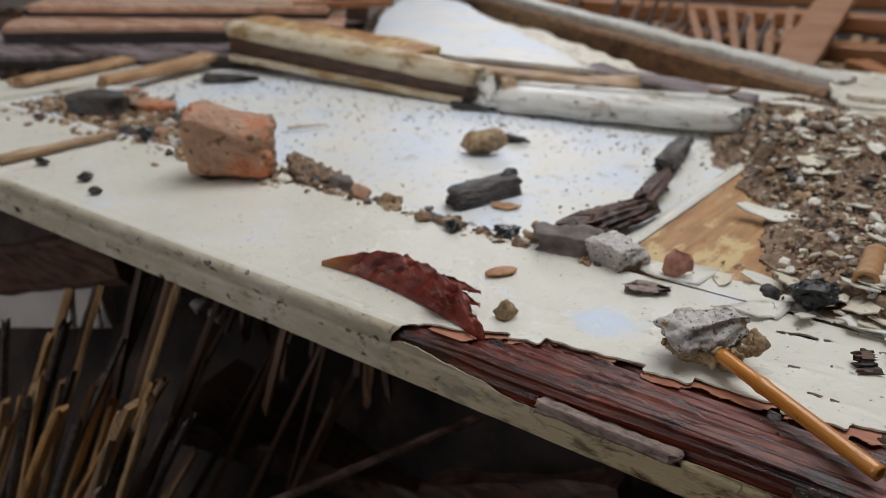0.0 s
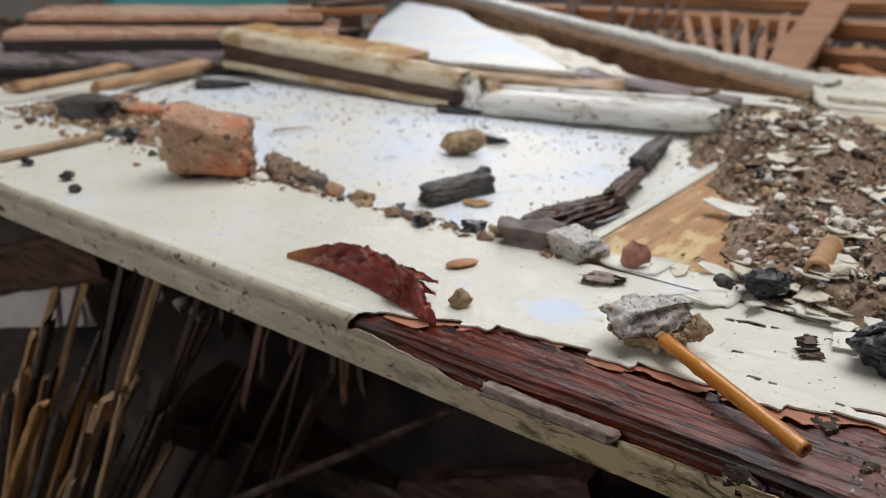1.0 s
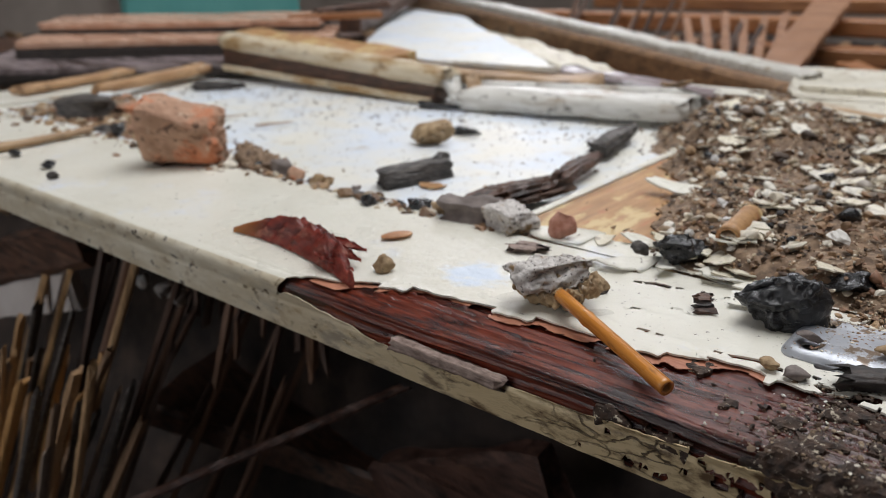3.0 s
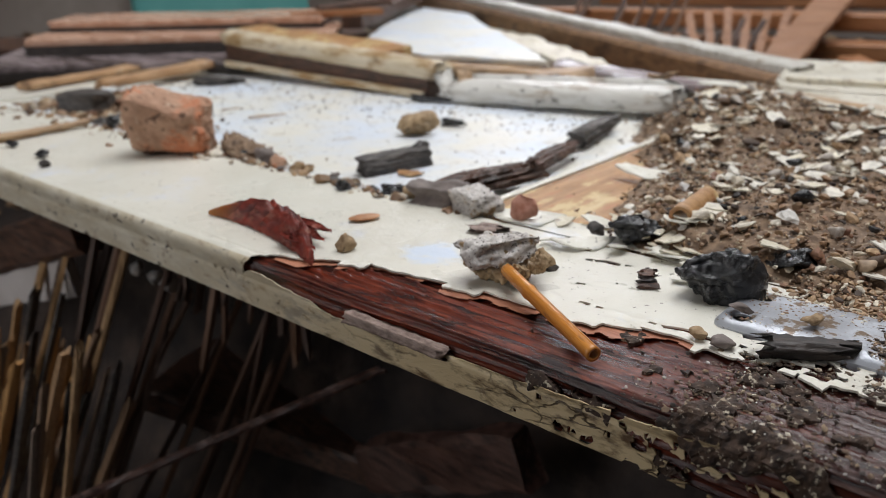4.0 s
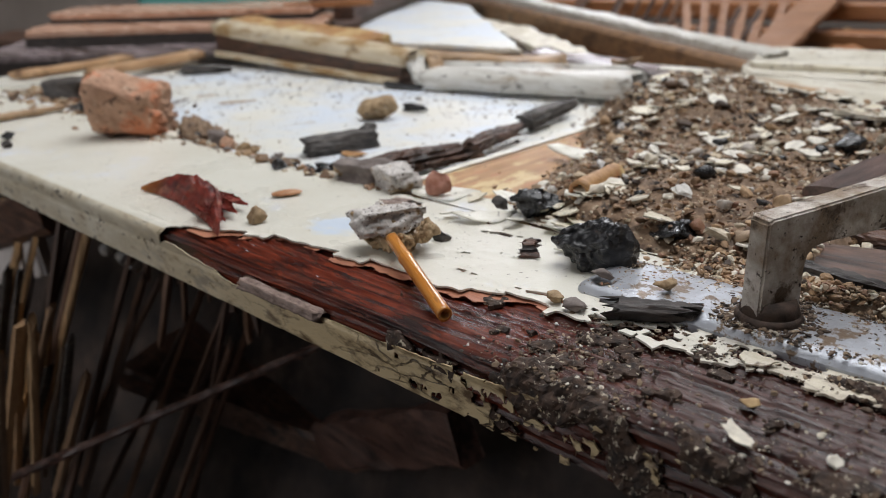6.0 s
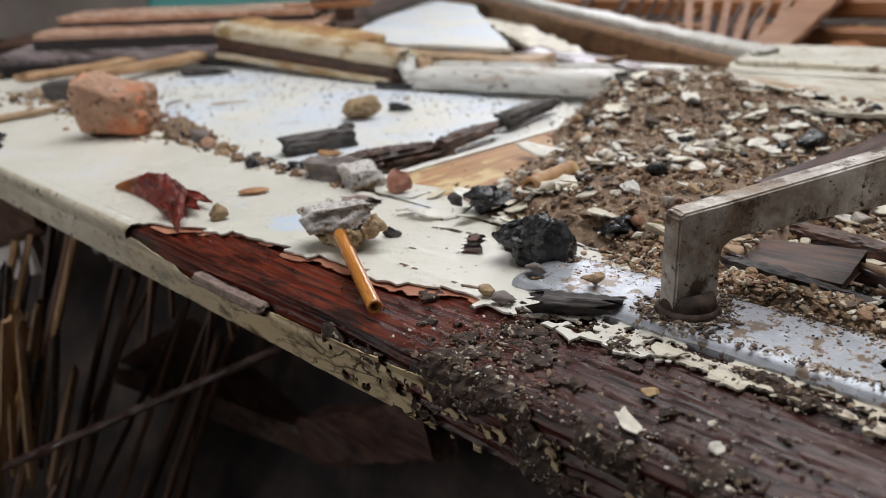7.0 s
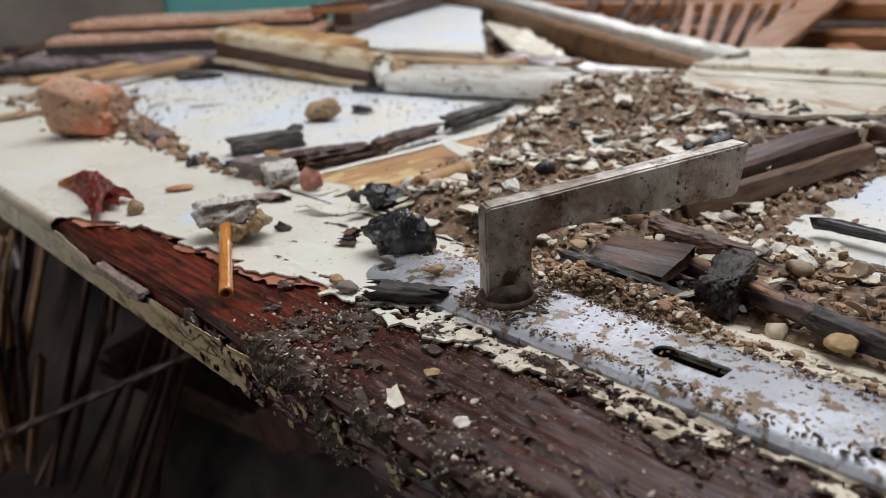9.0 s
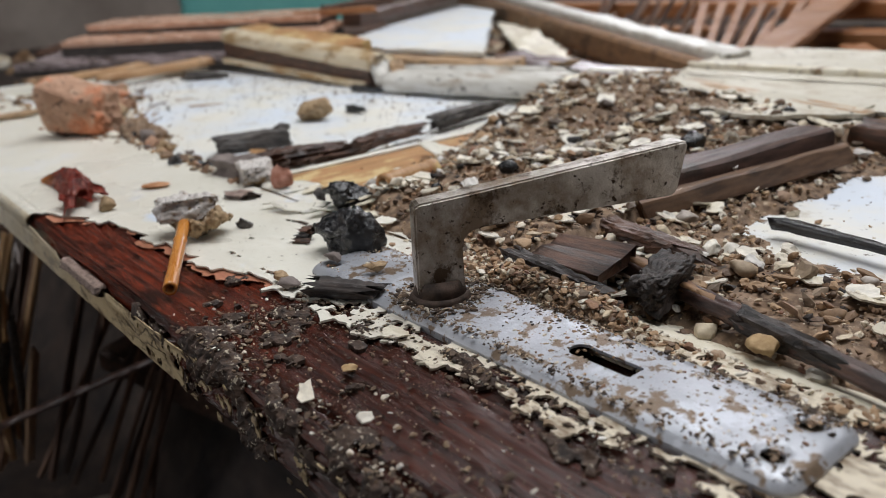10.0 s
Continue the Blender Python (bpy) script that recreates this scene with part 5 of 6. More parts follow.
put("paint_flake", chip(0.046, 201, 0.12, 0.0009), (0.157, 0.137, 0.0012), 30, M["paint"], "large cream paint flake lifting from the rail", "paint flake")
put("paint_flake", chip(0.052, 202, 0.10, 0.0009, 11, 0.36), (0.168, 0.252, 0.0055), 4, M["paint"], "curled cream paint flake on the bare rail", "paint flake", tilt=(10, 4))
put("paint_flake", chip(0.034, 203, 0.25, 0.0009), (0.206, 0.118, 0.002), 60, M["paint"], "cream paint flake at the rail joint", "paint flake", tilt=(6, 0))
put("paint_flake", chip(0.030, 204, 0.25, 0.0009), (0.250, 0.128, 0.003), 10, M["paint"], "cream paint flake at the rail joint", "paint flake", tilt=(-4, 4))

# charcoal and stones on and round the rail
put("charcoal", rock((0.038, 0.028, 0.025), 71, 0.35, 15, 5, 0.07), (0.288, 0.0965, 0.0006), 42, M["char"], "glossy black charcoal lump on the cream paint", "charcoal")
put("charcoal", rock((0.028, 0.022, 0.018), 72, 0.35, 13, 5, 0.08), (0.224, 0.137, 0.001), 25, M["char"], "matt blue-black charcoal lump on the rubble", "charcoal")
put("charcoal", rock((0.023, 0.017, 0.013), 73, 0.3, 13, 4, 0.075), (0.303, 0.139, 0.003), 0, M["char"], "black charcoal lump on the rubble", "charcoal")
lump = thing("charred_wood", (0.258, 0.0885, 0.0006), "small layered dark brown charred piece of wood", "charred wood")
for k in range(3):
    part("layer", splinter((0.2525 - 0.0008 * k, 0.0850 + 0.0022 * k, 0.0020 + 0.0018 * k), (0.2635 - 0.0008 * k, 0.0905 + 0.0022 * k, 0.0022 + 0.0018 * k), 0.0080, 0.0034, 74 + 11 * k, 0.9, 0.4, 24, 16), M["char_wood"] if k % 2 else M["burnt"], lump)
put("charcoal", rock((0.010, 0.007, 0.008), 75, 0.4, 8), (0.205, 0.130, 0.003), 0, M["char_grey"], "small dark charred crumb", "charcoal")
put("charred_wood", splinter((-0.021, 0, 0.003), (0.021, 0, 0.003), 0.011, 0.008, 76, 0.8, 0.5, 50, 24), (0.336, 0.0635, 0.0015), 30, M["char_wood"], "flat black charred sliver beside the lock plate", "charred wood")
put("pebble", rock((0.010, 0.008, 0.005), 77, 0.3, 6), (0.308, 0.052, 0.001), 30, M["stone"], "dark blue-grey pebble beside the lock plate", "pebble")
put("pebble", rock((0.0105, 0.008, 0.0045), 78, 0.3, 6), (0.305, 0.077, 0.0058), 0, M["stone"], "dark flat pebble on the lock plate", "pebble")
put("pebble", rock((0.011, 0.007, 0.005), 79, 0.3, 6), (0.331, 0.081, 0.0060), 50, M["mortar"], "tan pebble on the lock plate", "pebble")
put("pebble", rock((0.008, 0.006, 0.005), 83, 0.3, 8), (0.298, 0.053, 0.0008), 0, M["mortar"], "small brown soil crumb on cracked paint", "pebble")
put("pebble", rock((0.011, 0.009, 0.007), 84, 0.3, 10), (0.481, 0.133, 0.001), 0, M["yellow"], "smooth tan pebble beside the lock plate", "pebble")
put("putty", rock((0.007, 0.006, 0.003), 206, 0.4, 8), (0.389, 0.029, 0.0), 0, M["yellow"], "small yellow putty crumb on the dark wood", "putty")
put("paint_flake", chip(0.015, 221, 0.25, 0.0004, 11, 0.42), (0.395, 0.0085, 0.0014), -35, M["flake"], "pale oval paint flake at the door edge", "paint flake", "", False)
put("paint_flake", chip(0.006, 208, 0.3, 0.0005), (0.419, 0.016, 0.0005), 60, M["flake"], "small pale paint flake standing on the dark wood", "paint flake", tilt=(25, 10))
put("paint_flake", chip(0.016, 209, 0.2, 0.0006), (0.380, 0.056, 0.0015), 10, M["paint_worn"], "cream paint flake beside the lock plate", "paint flake", "", False)
put("wood_splinter", splinter((-0.033, 0, 0), (0.033, 0, 0), 0.0070, 0.006, 85, 0.9, 0.3, 60, 24), (0.183, -0.0010, -0.0115), 0, M["wood_pale"], "thin pale splinter lying on the door edge", "wood splinter")

# burnt timber behind the lever
put("burnt_slab", plank((-0.034, 0, 0), (0.032, 0, 0.002), 0.024, 0.0045, 90, 0.003, 60), (0.377, 0.152, 0.003), -4, M["burnt"], "flat dark burnt wood slab on the rubble", "burnt wood", "", False, tilt=(9, -3))
put("burnt_strip", splinter((-0.036, 0, 0.004), (0.034, 0, 0.004), 0.013, 0.010, 91, 0.6, 0.5, 60, 26), (0.394, 0.1285, 0.002), -5, M["char_wood"], "crackled black burnt strip beside the lock plate", "burnt wood", smooth_faces=False)
put("burnt_strip", splinter((-0.037, 0, 0.005), (0.037, 0, 0.005), 0.013, 0.009, 92, 0.7, 0.5, 50, 26), (0.392, 0.191, 0.000), -8, M["burnt"], "split dark brown burnt strip on the rubble", "burnt wood", smooth_faces=False)
put("charred_wood", block((0.014, 0.028, 0.013), 93, 0.35, 0.12, 6), (0.431, 0.147, 0.001), 8, M["char_wood"], "broad charred stub lying across a stick", "charred wood")
stick = thing("stick", (0.468, 0.147, 0.0), "half-burnt brown stick on the panel edge", "stick")
part("shaft", splinter((0.395, 0.163, 0.005), (0.60, 0.112, 0.004), 0.0075, 0.0075, 94, 0.85, 0.4, 60, 20), M["burnt_brown"], stick, "", True)
part("bark", splinter((0.400, 0.1625, 0.0062), (0.455, 0.1480, 0.0062), 0.0066, 0.0062, 195, 0.9, 0.4, 30, 18), M["wood_dim"], stick, "bare reddish-brown wood", True)
part("charred_stretch", splinter((0.462, 0.1462, 0.0055), (0.510, 0.1345, 0.005), 0.0092, 0.0088, 95, 0.8, 0.5, 40, 20), M["char_wood"], stick, "charred crackled stretch")
timber = thing("burnt_timber", (0.365, 0.32, 0.0), "heavy brown scorched timber lying along the rail", "burnt timber")
part("upper_face", plank((0.345, 0.222, 0.002), (0.366, 0.398, 0.004), 0.028, 0.016, 96, 0.0014, 60, -6), M["timber_dark"], timber, "dark purple-brown scorched face")
part("split_face", plank((0.366, 0.220, 0.000), (0.388, 0.392, 0.000), 0.010, 0.013, 196, 0.0016, 60, -12), M["wood_scorched"], timber, "lighter brown split side")
part("edge_sliver", splinter((0.352, 0.212, 0.006), (0.360, 0.300, 0.008), 0.012, 0.008, 197, 0.6, 0.6, 40, 22), M["burnt"], timber, "frayed dark sliver")
put("burnt_timber", plank((-0.10, 0, 0), (0.14, 0, 0.0), 0.024, 0.016, 97, 0.003), (0.47, 0.432, PANEL_Z + 0.006), -10, M["burnt"], "thin burnt moulding beyond the panel", "burnt timber")
put("burnt_strip", splinter((-0.04, 0, 0.004), (0.05, 0, 0.004), 0.009, 0.007, 98, 0.5, 0.5, 18, 9), (0.452, 0.258, PANEL_Z + 0.004), -6, M["char"], "thin black charred twig on the white panel", "burnt wood")
put("charcoal", rock((0.018, 0.016, 0.014), 99, 0.3, 8), (0.318, 0.330, 0.010), 0, M["char"], "rounded black charcoal lump on the rubble", "charcoal")
put("reed_stick", tube((0.021, 0, 0.001), (-0.019, 0, 0.0), 0.0062, 7, knot=0.8), (0.2415, 0.168, 0.015), 94, M["wood_bare"], "stub of tan round wood half buried in rubble", "reed")

# larger loose rubble, one by one
rnd = random.Random(77)
for i in range(90):
    for _ in range(60):
        x, y = rnd.uniform(0.10, 0.60), rnd.uniform(0.135, 0.54)
        if soil(x, y) > 0.004 and rnd.random() < 0.8:
            break
    s = rnd.uniform(0.006, 0.014)
    kind = rnd.random()
    m, lab, cat, nm = ((M["pebble_one"], "brown angular stone in the rubble", "stone", "rubble_stone") if kind < 0.55 else
                       (M["char"], "black charcoal crumb in the rubble", "charcoal", "charcoal") if kind < 0.72 else
                       (M["flake"], "pale mortar crumb in the rubble", "mortar", "mortar_crumb"))
    put(nm, rock((s, s * rnd.uniform(0.6, 0.95), s * rnd.uniform(0.45, 0.8)), 300 + i, 0.3, 9, 2 if s < 0.013 else 3), (x, y, top_at(x, y) - 0.001), rnd.uniform(0, 360), m, lab, cat, "loose rubble", True,
        (rnd.uniform(-12, 12), rnd.uniform(-12, 12)))
for i in range(130):
    for _ in range(60):
        x, y = rnd.uniform(0.12, 0.60), rnd.uniform(0.13, 0.56)
        if soil(x, y) > 0.003 and fbm(x * 16, y * 16, 9.0) > -0.15:
            break
    put("paint_flake", chip(rnd.uniform(0.009, 0.028), 400 + i, rnd.uniform(0.02, 0.20), 0.0008), (x, y, top_at(x, y) + 0.0015), rnd.uniform(0, 360), M["flake"] if i % 3 else M["paint_worn"],
        "loose curled cream paint flake on the rubble", "paint flake", "loose paint flakes", False, (rnd.uniform(-18, 18), rnd.uniform(-18, 18)))

# flat angular flakes round the joint of rail and stile
rnd = random.Random(91)
for i in range(17):
    x, y = rnd.uniform(0.170, 0.275), rnd.gauss(0.128, 0.016)
    if y < 0.104 or (x > 0.29 and y < 0.113):
        y = 0.116 + 0.02 * rnd.random()
    put("paint_flake", chip(rnd.uniform(0.010, 0.030), 1400 + i, rnd.uniform(0.0, 0.10), 0.0007, 11, rnd.uniform(0.45, 0.9)), (x, y, max(0.0012, top_at(x, y)) + 0.0016 + 0.0001 * i), rnd.uniform(0, 360),
        M["paint"] if i % 2 else M["paint_worn"], "flat angular cream paint flake at the rail joint", "paint flake", "flakes at the rail joint", False, (rnd.uniform(-14, 14), rnd.uniform(-14, 14)))

# more crumbs lying in the groove, one by one
rnd = random.Random(57)
for i in range(26):
    x = rnd.uniform(-0.155, 0.105)
    s = rnd.uniform(0.006, 0.015)
    y = 0.131 + rnd.gauss(0, 0.006) + 0.05 * max(0.0, -0.06 - x)
    m, lab, cat = ((M["mortar"], "ochre mortar crumb in the panel groove", "mortar"), (M["stone"], "dark grey stone chip in the panel groove", "stone"), (M["brick"], "red brick crumb in the panel groove", "brick chip"),
                   (M["char"], "black charcoal crumb in the panel groove", "charcoal"), (M["pebble_one"], "brown stone crumb in the panel groove", "stone"))[i % 5]
    put("groove_crumb", rock((s, s * 0.8, s * rnd.uniform(0.5, 0.8)), 1600 + i, 0.3, 12, 3), (x, y, (0.0 if y < 0.124 else PANEL_Z + 0.003)), rnd.uniform(0, 360), m, lab, cat, "crumbs in the groove", False)

# the far left of the door
put("stick", splinter((-0.058, 0, 0.004), (0.058, 0, 0.004), 0.009, 0.008, 110, 0.8, 0.4, 18, 8), (-0.346, 0.068, 0.001), 92, M["wood_tan"], "thin tan stick across the stile", "stick")
put("charcoal", rock((0.018, 0.013, 0.014), 111, 0.4, 9), (-0.320, 0.128, 0.001), 0, M["char"], "black charcoal lump at the stick's end", "charcoal")
put("charcoal", rock((0.016, 0.013, 0.016), 112, 0.4, 9), (-0.262, 0.150, PANEL_Z), 0, M["char"], "black charcoal lump behind the brick", "charcoal")
put("charcoal", rock((0.014, 0.009, 0.006), 113, 0.4, 9), (-0.318, 0.035, 0.001), 0, M["char"], "small charcoal chip on the stile", "charcoal")
put("charcoal", rock((0.013, 0.009, 0.007), 114, 0.4, 9), (-0.252, 0.032, 0.001), 40, M["char"], "small charcoal chip on the stile", "charcoal")
put("charcoal", rock((0.010, 0.007, 0.006), 115, 0.4, 9), (-0.218, 0.020, 0.001), 40, M["char_grey"], "small charred chip on the stile", "charcoal")
put("brick_chip", block((0.055, 0.038, 0.022), 116, 0.2, 0.05, 4), (-0.485, 0.180, PANEL_Z), 25, M["char_grey"], "dark mortar-stained brick fragment", "brick chip")
put("brick_chip", rock((0.060, 0.040, 0.016), 117, 0.3, 8), (-0.452, 0.222, PANEL_Z), 30, M["brick"], "flat pinkish brick chip", "brick chip")
put("mortar_crumb", rock((0.040, 0.028, 0.018), 118, 0.3, 8), (-0.300, 0.175, PANEL_Z), 20, M["mortar"], "sandy mortar lump behind the brick", "mortar")
put("mortar_crumb", rock((0.030, 0.024, 0.014), 119, 0.3, 8), (-0.350, 0.200, PANEL_Z), 20, M["brick"], "pale brick crumb behind the brick", "brick chip")
put("mortar_spill", rock((0.080, 0.038, 0.026), 121, 0.5, 5, 5, 0.14), (-0.138, 0.150, PANEL_Z - 0.008), -18, M["soil"], "crumbled brown mortar spilling from the brick", "mortar")
put("paint_flake", chip(0.040, 215, 0.15, 0.0009), (-0.53, 0.232, 0.006), 30, M["paint_panel"], "white paint flake on the sticks", "paint flake")
put("stick", plank((-0.13, 0, 0.001), (0.12, 0, 0.003), 0.022, 0.009, 122, 0.003), (-0.69, 0.310, 0.0), 105, M["wood_split"], "broken tan wood strip at the door's end", "wood strip")
put("stick", plank((-0.12, 0, 0.001), (0.11, 0, 0.004), 0.026, 0.011, 123, 0.003), (-0.605, 0.360, 0.0), 105, M["wood_split"], "broken tan wood strip at the door's end", "wood strip")
put("wood_splinter", splinter((-0.04, 0, 0.006), (0.04, 0, 0.006), 0.02, 0.012, 124, 0.5, 0.5), (-0.52, 0.375, PANEL_Z), 40, M["char_grey"], "grey torn wood sliver on the panel", "wood splinter")


# ---- loosened moulding across the far part of the panel ----
def half_round(p0, p1, w, h, seed, rings=40, end_rag=0.02):
    p0, p1 = Vector(p0), Vector(p1)
    d = (p1 - p0)
    ln = d.length
    d.normalize()
    side = Vector((-d.y, d.x, 0)).normalized()
    up = d.cross(side)
    prof = [(w / 2, 0.0)] + [(w / 2 * math.cos(a), h * (0.25 + 0.75 * math.sin(a) ** 0.8)) for a in (math.pi * k / 12 for k in range(13))] + [(-w / 2, 0.0)]
    bm = bmesh.new()
    rows = []
    for i in range(rings + 1):
        t = i / rings
        row = []
        for k, (a, b) in enumerate(prof):
            n = 0.0014 * noise.noise((t * ln * 25, k * 0.8, seed))
            end = end_rag * noise.noise((k * 1.3, seed, 5.0)) if i in (0, rings) else 0
            row.append(bm.verts.new(p0 + d * (ln * t + end) + side * (a + n) + up * (b + n)))
        rows.append(row)
    m = len(prof)
    for a, b in zip(rows, rows[1:]):
        for j in range(m):
            bm.faces.new((a[j], a[(j + 1) % m], b[(j + 1) % m], b[j]))
    bm.faces.new(list(reversed(rows[0])))
    bm.faces.new(rows[-1])
    bmesh.ops.recalc_face_normals(bm, faces=bm.faces)
    return bm


M["mould_old"] = surf("brown_stained_moulding", (0.50, 0.40, 0.25), (0.70, 0.62, 0.48), 14, (1, 6, 6), (0.35, 0.6), 0.5, 70, 0.001,
                      stains=(((0.33, 0.20, 0.08), 16, 0.50, 0.62), ((0.07, 0.04, 0.025), 22, 0.58, 0.70)))
M["mould_white"] = surf("white_gloss_moulding", (0.48, 0.46, 0.41), (0.68, 0.67, 0.63), 20, (1, 8, 8), (0.25, 0.45), 0.5, 80, 0.001,
                        stains=(((0.30, 0.22, 0.14), 26, 0.56, 0.68), ((0.08, 0.06, 0.045), 50, 0.59, 0.66)))
timber = thing("moulding", (-0.39, 0.46, 0.0), "broken rounded timber moulding, stained brown underneath", "moulding")
part("rounded_bar", half_round((-0.612, 0.466, 0.036), (-0.205, 0.466, 0.014), 0.036, 0.020, 3), M["mould_old"], timber, "", True)
part("torn_back", plank((-0.61, 0.494, 0.042), (-0.30, 0.496, 0.026), 0.044, 0.014, 5, 0.003, 24, 8), M["wood_bare"], timber, "torn bare tan wood")
# Shade under the rounded bar, given as a dark-coloured base.
part("dark_base", plank((-0.605, 0.464, 0.008), (-0.21, 0.464, -0.004), 0.030, 0.028, 6, 0.002), M["burnt"], timber, "underside coloured dark for the shade beneath the bar")
part("fillet", plank((-0.60, 0.444, 0.006), (-0.215, 0.446, -0.006), 0.012, 0.007, 16, 0.001), M["mould_old"], timber, "narrow cream fillet")
timber = thing("moulding", (-0.05, 0.47, 0.0), "broken white-painted moulding with ridged profile", "moulding")
part("rounded_bar", half_round((-0.165, 0.462, -0.004), (0.074, 0.494, 0.002), 0.058, 0.022, 7, 30, 0.03), M["mould_white"], timber, "", True)
part("ridge", half_round((-0.160, 0.476, 0.010), (0.060, 0.508, 0.016), 0.012, 0.011, 8, 30, 0.03), M["mould_white"], timber, "", True)
part("ridge", half_round((-0.165, 0.458, 0.010), (0.060, 0.488, 0.016), 0.008, 0.008, 18, 30, 0.03), M["mould_white"], timber, "", True)
put("torn_wood", plank((-0.10, 0, 0), (0.10, 0, -0.01), 0.045, 0.012, 19, 0.005), (-0.06, 0.620, 0.006), -8, M["wood_grey"], "torn grey-brown wood edge beyond the moulding", "wood strip")
put("torn_wood", plank((-0.20, 0, 0), (0.16, 0, 0.0), 0.050, 0.012, 9, 0.004), (-0.215, 0.528, 0.010), 6, M["wood_tan"], "torn tan wood strip behind the moulding", "wood strip")
put("curled_strip", splinter((0, 0, 0), (0.020, -0.020, -0.032), 0.020, 0.005, 131, 0.8, 0.4), (-0.190, 0.452, 0.028), 20, M["mould_white"], "curled white paint strip hanging over the moulding", "paint strip")
put("curled_strip", splinter((0, 0, 0), (0.014, -0.024, -0.036), 0.016, 0.005, 132, 0.8, 0.4), (-0.166, 0.462, 0.030), 20, M["wood_tan"], "curled tan wood strip hanging over the moulding", "wood strip")
put("charred_wood", splinter((-0.03, 0, 0.004), (0.03, 0, 0.004), 0.012, 0.007, 133), (-0.185, 0.432, PANEL_Z), 10, M["char"], "flat charred sliver under the moulding", "charred wood")
put("torn_cup", chip(0.034, 216, 0.5, 0.002, 11, 0.5), (0.045, 0.512, 0.026), 30, M["wood_tan"], "curled brown torn wood at the moulding's end", "wood chip", tilt=(-30, 0))


# ---- far boards, beam and laths ----
def far_board():
    def f(x, y):
        left = (x + 0.437) * 0.784 + (y - 0.542) * 0.621 + 0.004 * fbm(x * 20, y * 20, 5.0)
        right = -(x + 0.164) * 0.692 - (y - 0.600) * 0.722 + 0.008 * fbm(x * 22, y * 22, 9.0) + 0.004 * fbm(x * 90, y * 90, 3.0)
        return min(y - 0.530 - 0.12 * max(0.0, x + 0.30) + 0.012 * fbm(x * 24, y * 24, 2.0) + 0.005 * fbm(x * 110, y * 110, 4.0), left, right, 1.52 - y)
    return sheet(f, -1.5, 0.02, 0.50, 1.9, 0.008, lambda x, y, g, d: (x, y, 0.030 + 0.003 * fbm(x * 5, y * 5, 8.0) - d), 0.005)


def under_board():
    def f(x, y):
        return min(1.345 - 0.5536 * (x + 1.05) - y, (x + 0.30) * 0.759 + (y - 0.707) * 0.651, y - 0.64 - 0.4 * max(0, x + 0.12) + 0.02 * fbm(x * 30, y * 30, 5.0))
    return sheet(f, -1.2, 0.05, 0.6, 1.4, 0.012, lambda x, y, g, d: (x, y, -0.030 + 0.02 * (y - 0.6) + 0.004 * fbm(x * 40, y * 12, 6.0) - d), 0.010)


tagged(part_mesh("torn_board", under_board(), M["wood_dim"], None, "", True), "torn brown board sloping under the frame timber", "board")
tagged(part_mesh("white_board", far_board(), M["paint_panel"], None, "", True), "broken white-painted board with a ragged lower edge", "board")
tagged(part("board_strip", plank((-0.62, 1.09, 0.002), (-0.085, 0.640, 0.000), 0.060, 0.008, 27, 0.005, 50), M["paint_worn"]), "dirty white painted strip beside the frame timber", "board")
beam = thing("frame_beam", (-0.2, 0.9, 0.0), "long white-painted door frame timber lying behind the door", "timber")
part("face", plank((-1.05, 1.365, 0.062), (0.115, 0.720, 0.006), 0.038, 0.014, 21, 0.003, 60), M["mould_white"], beam, "peeling white painted face")
part("core", plank((-1.06, 1.352, 0.022), (0.108, 0.707, -0.030), 0.046, 0.040, 22, 0.002, 40), M["wood_dim"], beam, "bare brown timber")
part("strip", plank((-1.05, 1.330, 0.054), (0.110, 0.688, -0.002), 0.010, 0.008, 23, 0.002, 40), M["burnt"], beam, "narrow dark brown strip along the painted face")


def far_paint(x, y):
    return min(y - table(x, [(0.08, 0.77), (0.124, 0.610), (0.181, 0.492), (0.25, 0.430), (0.29, 0.415), (0.33, 0.425), (0.37, 0.47), (0.8, 0.49)]) + 0.012 * fbm(x * 40, y * 40, 2.0) + 0.004 * fbm(x * 130, y * 130, 3.0), x - 0.080, 0.795 - y)


me = sheet(lambda x, y: far_paint(x, y) + 0.010 * fbm(x * 30, y * 60, 12.0) - 0.002, 0.07, 0.80, 0.40, 0.80, 0.004, lambda x, y, f, d: (x, y, 0.014 + 0.003 * fbm(x * 16, y * 30, 4.0) + 0.004 * math.exp(-f / 0.01) - d), 0.003)
tagged(part_mesh("peeled_board", me, M["paint_far"], None, "", True), "large sheet of peeling cream paint over the far side", "paint sheet")
put("wood_strip", plank((-0.16, 0, 0), (0.14, 0, 0), 0.020, 0.010, 24, 0.002), (0.28, 0.515, 0.004), -20, M["wood_tan"], "bare tan strip along the far rubble", "wood strip")
put("wood_strip", plank((-0.10, 0, 0), (0.10, 0, 0), 0.008, 0.006, 25, 0.001), (0.24, 0.600, 0.020), 4, M["paint_worn"], "thin ridge of painted moulding", "wood strip")
put("paint_flake", chip(0.060, 217, 0.15, 0.0012, 11, 0.3), (0.115, 0.505, 0.026), 0, M["paint"], "long pale paint splinter on the soil heap", "paint flake")

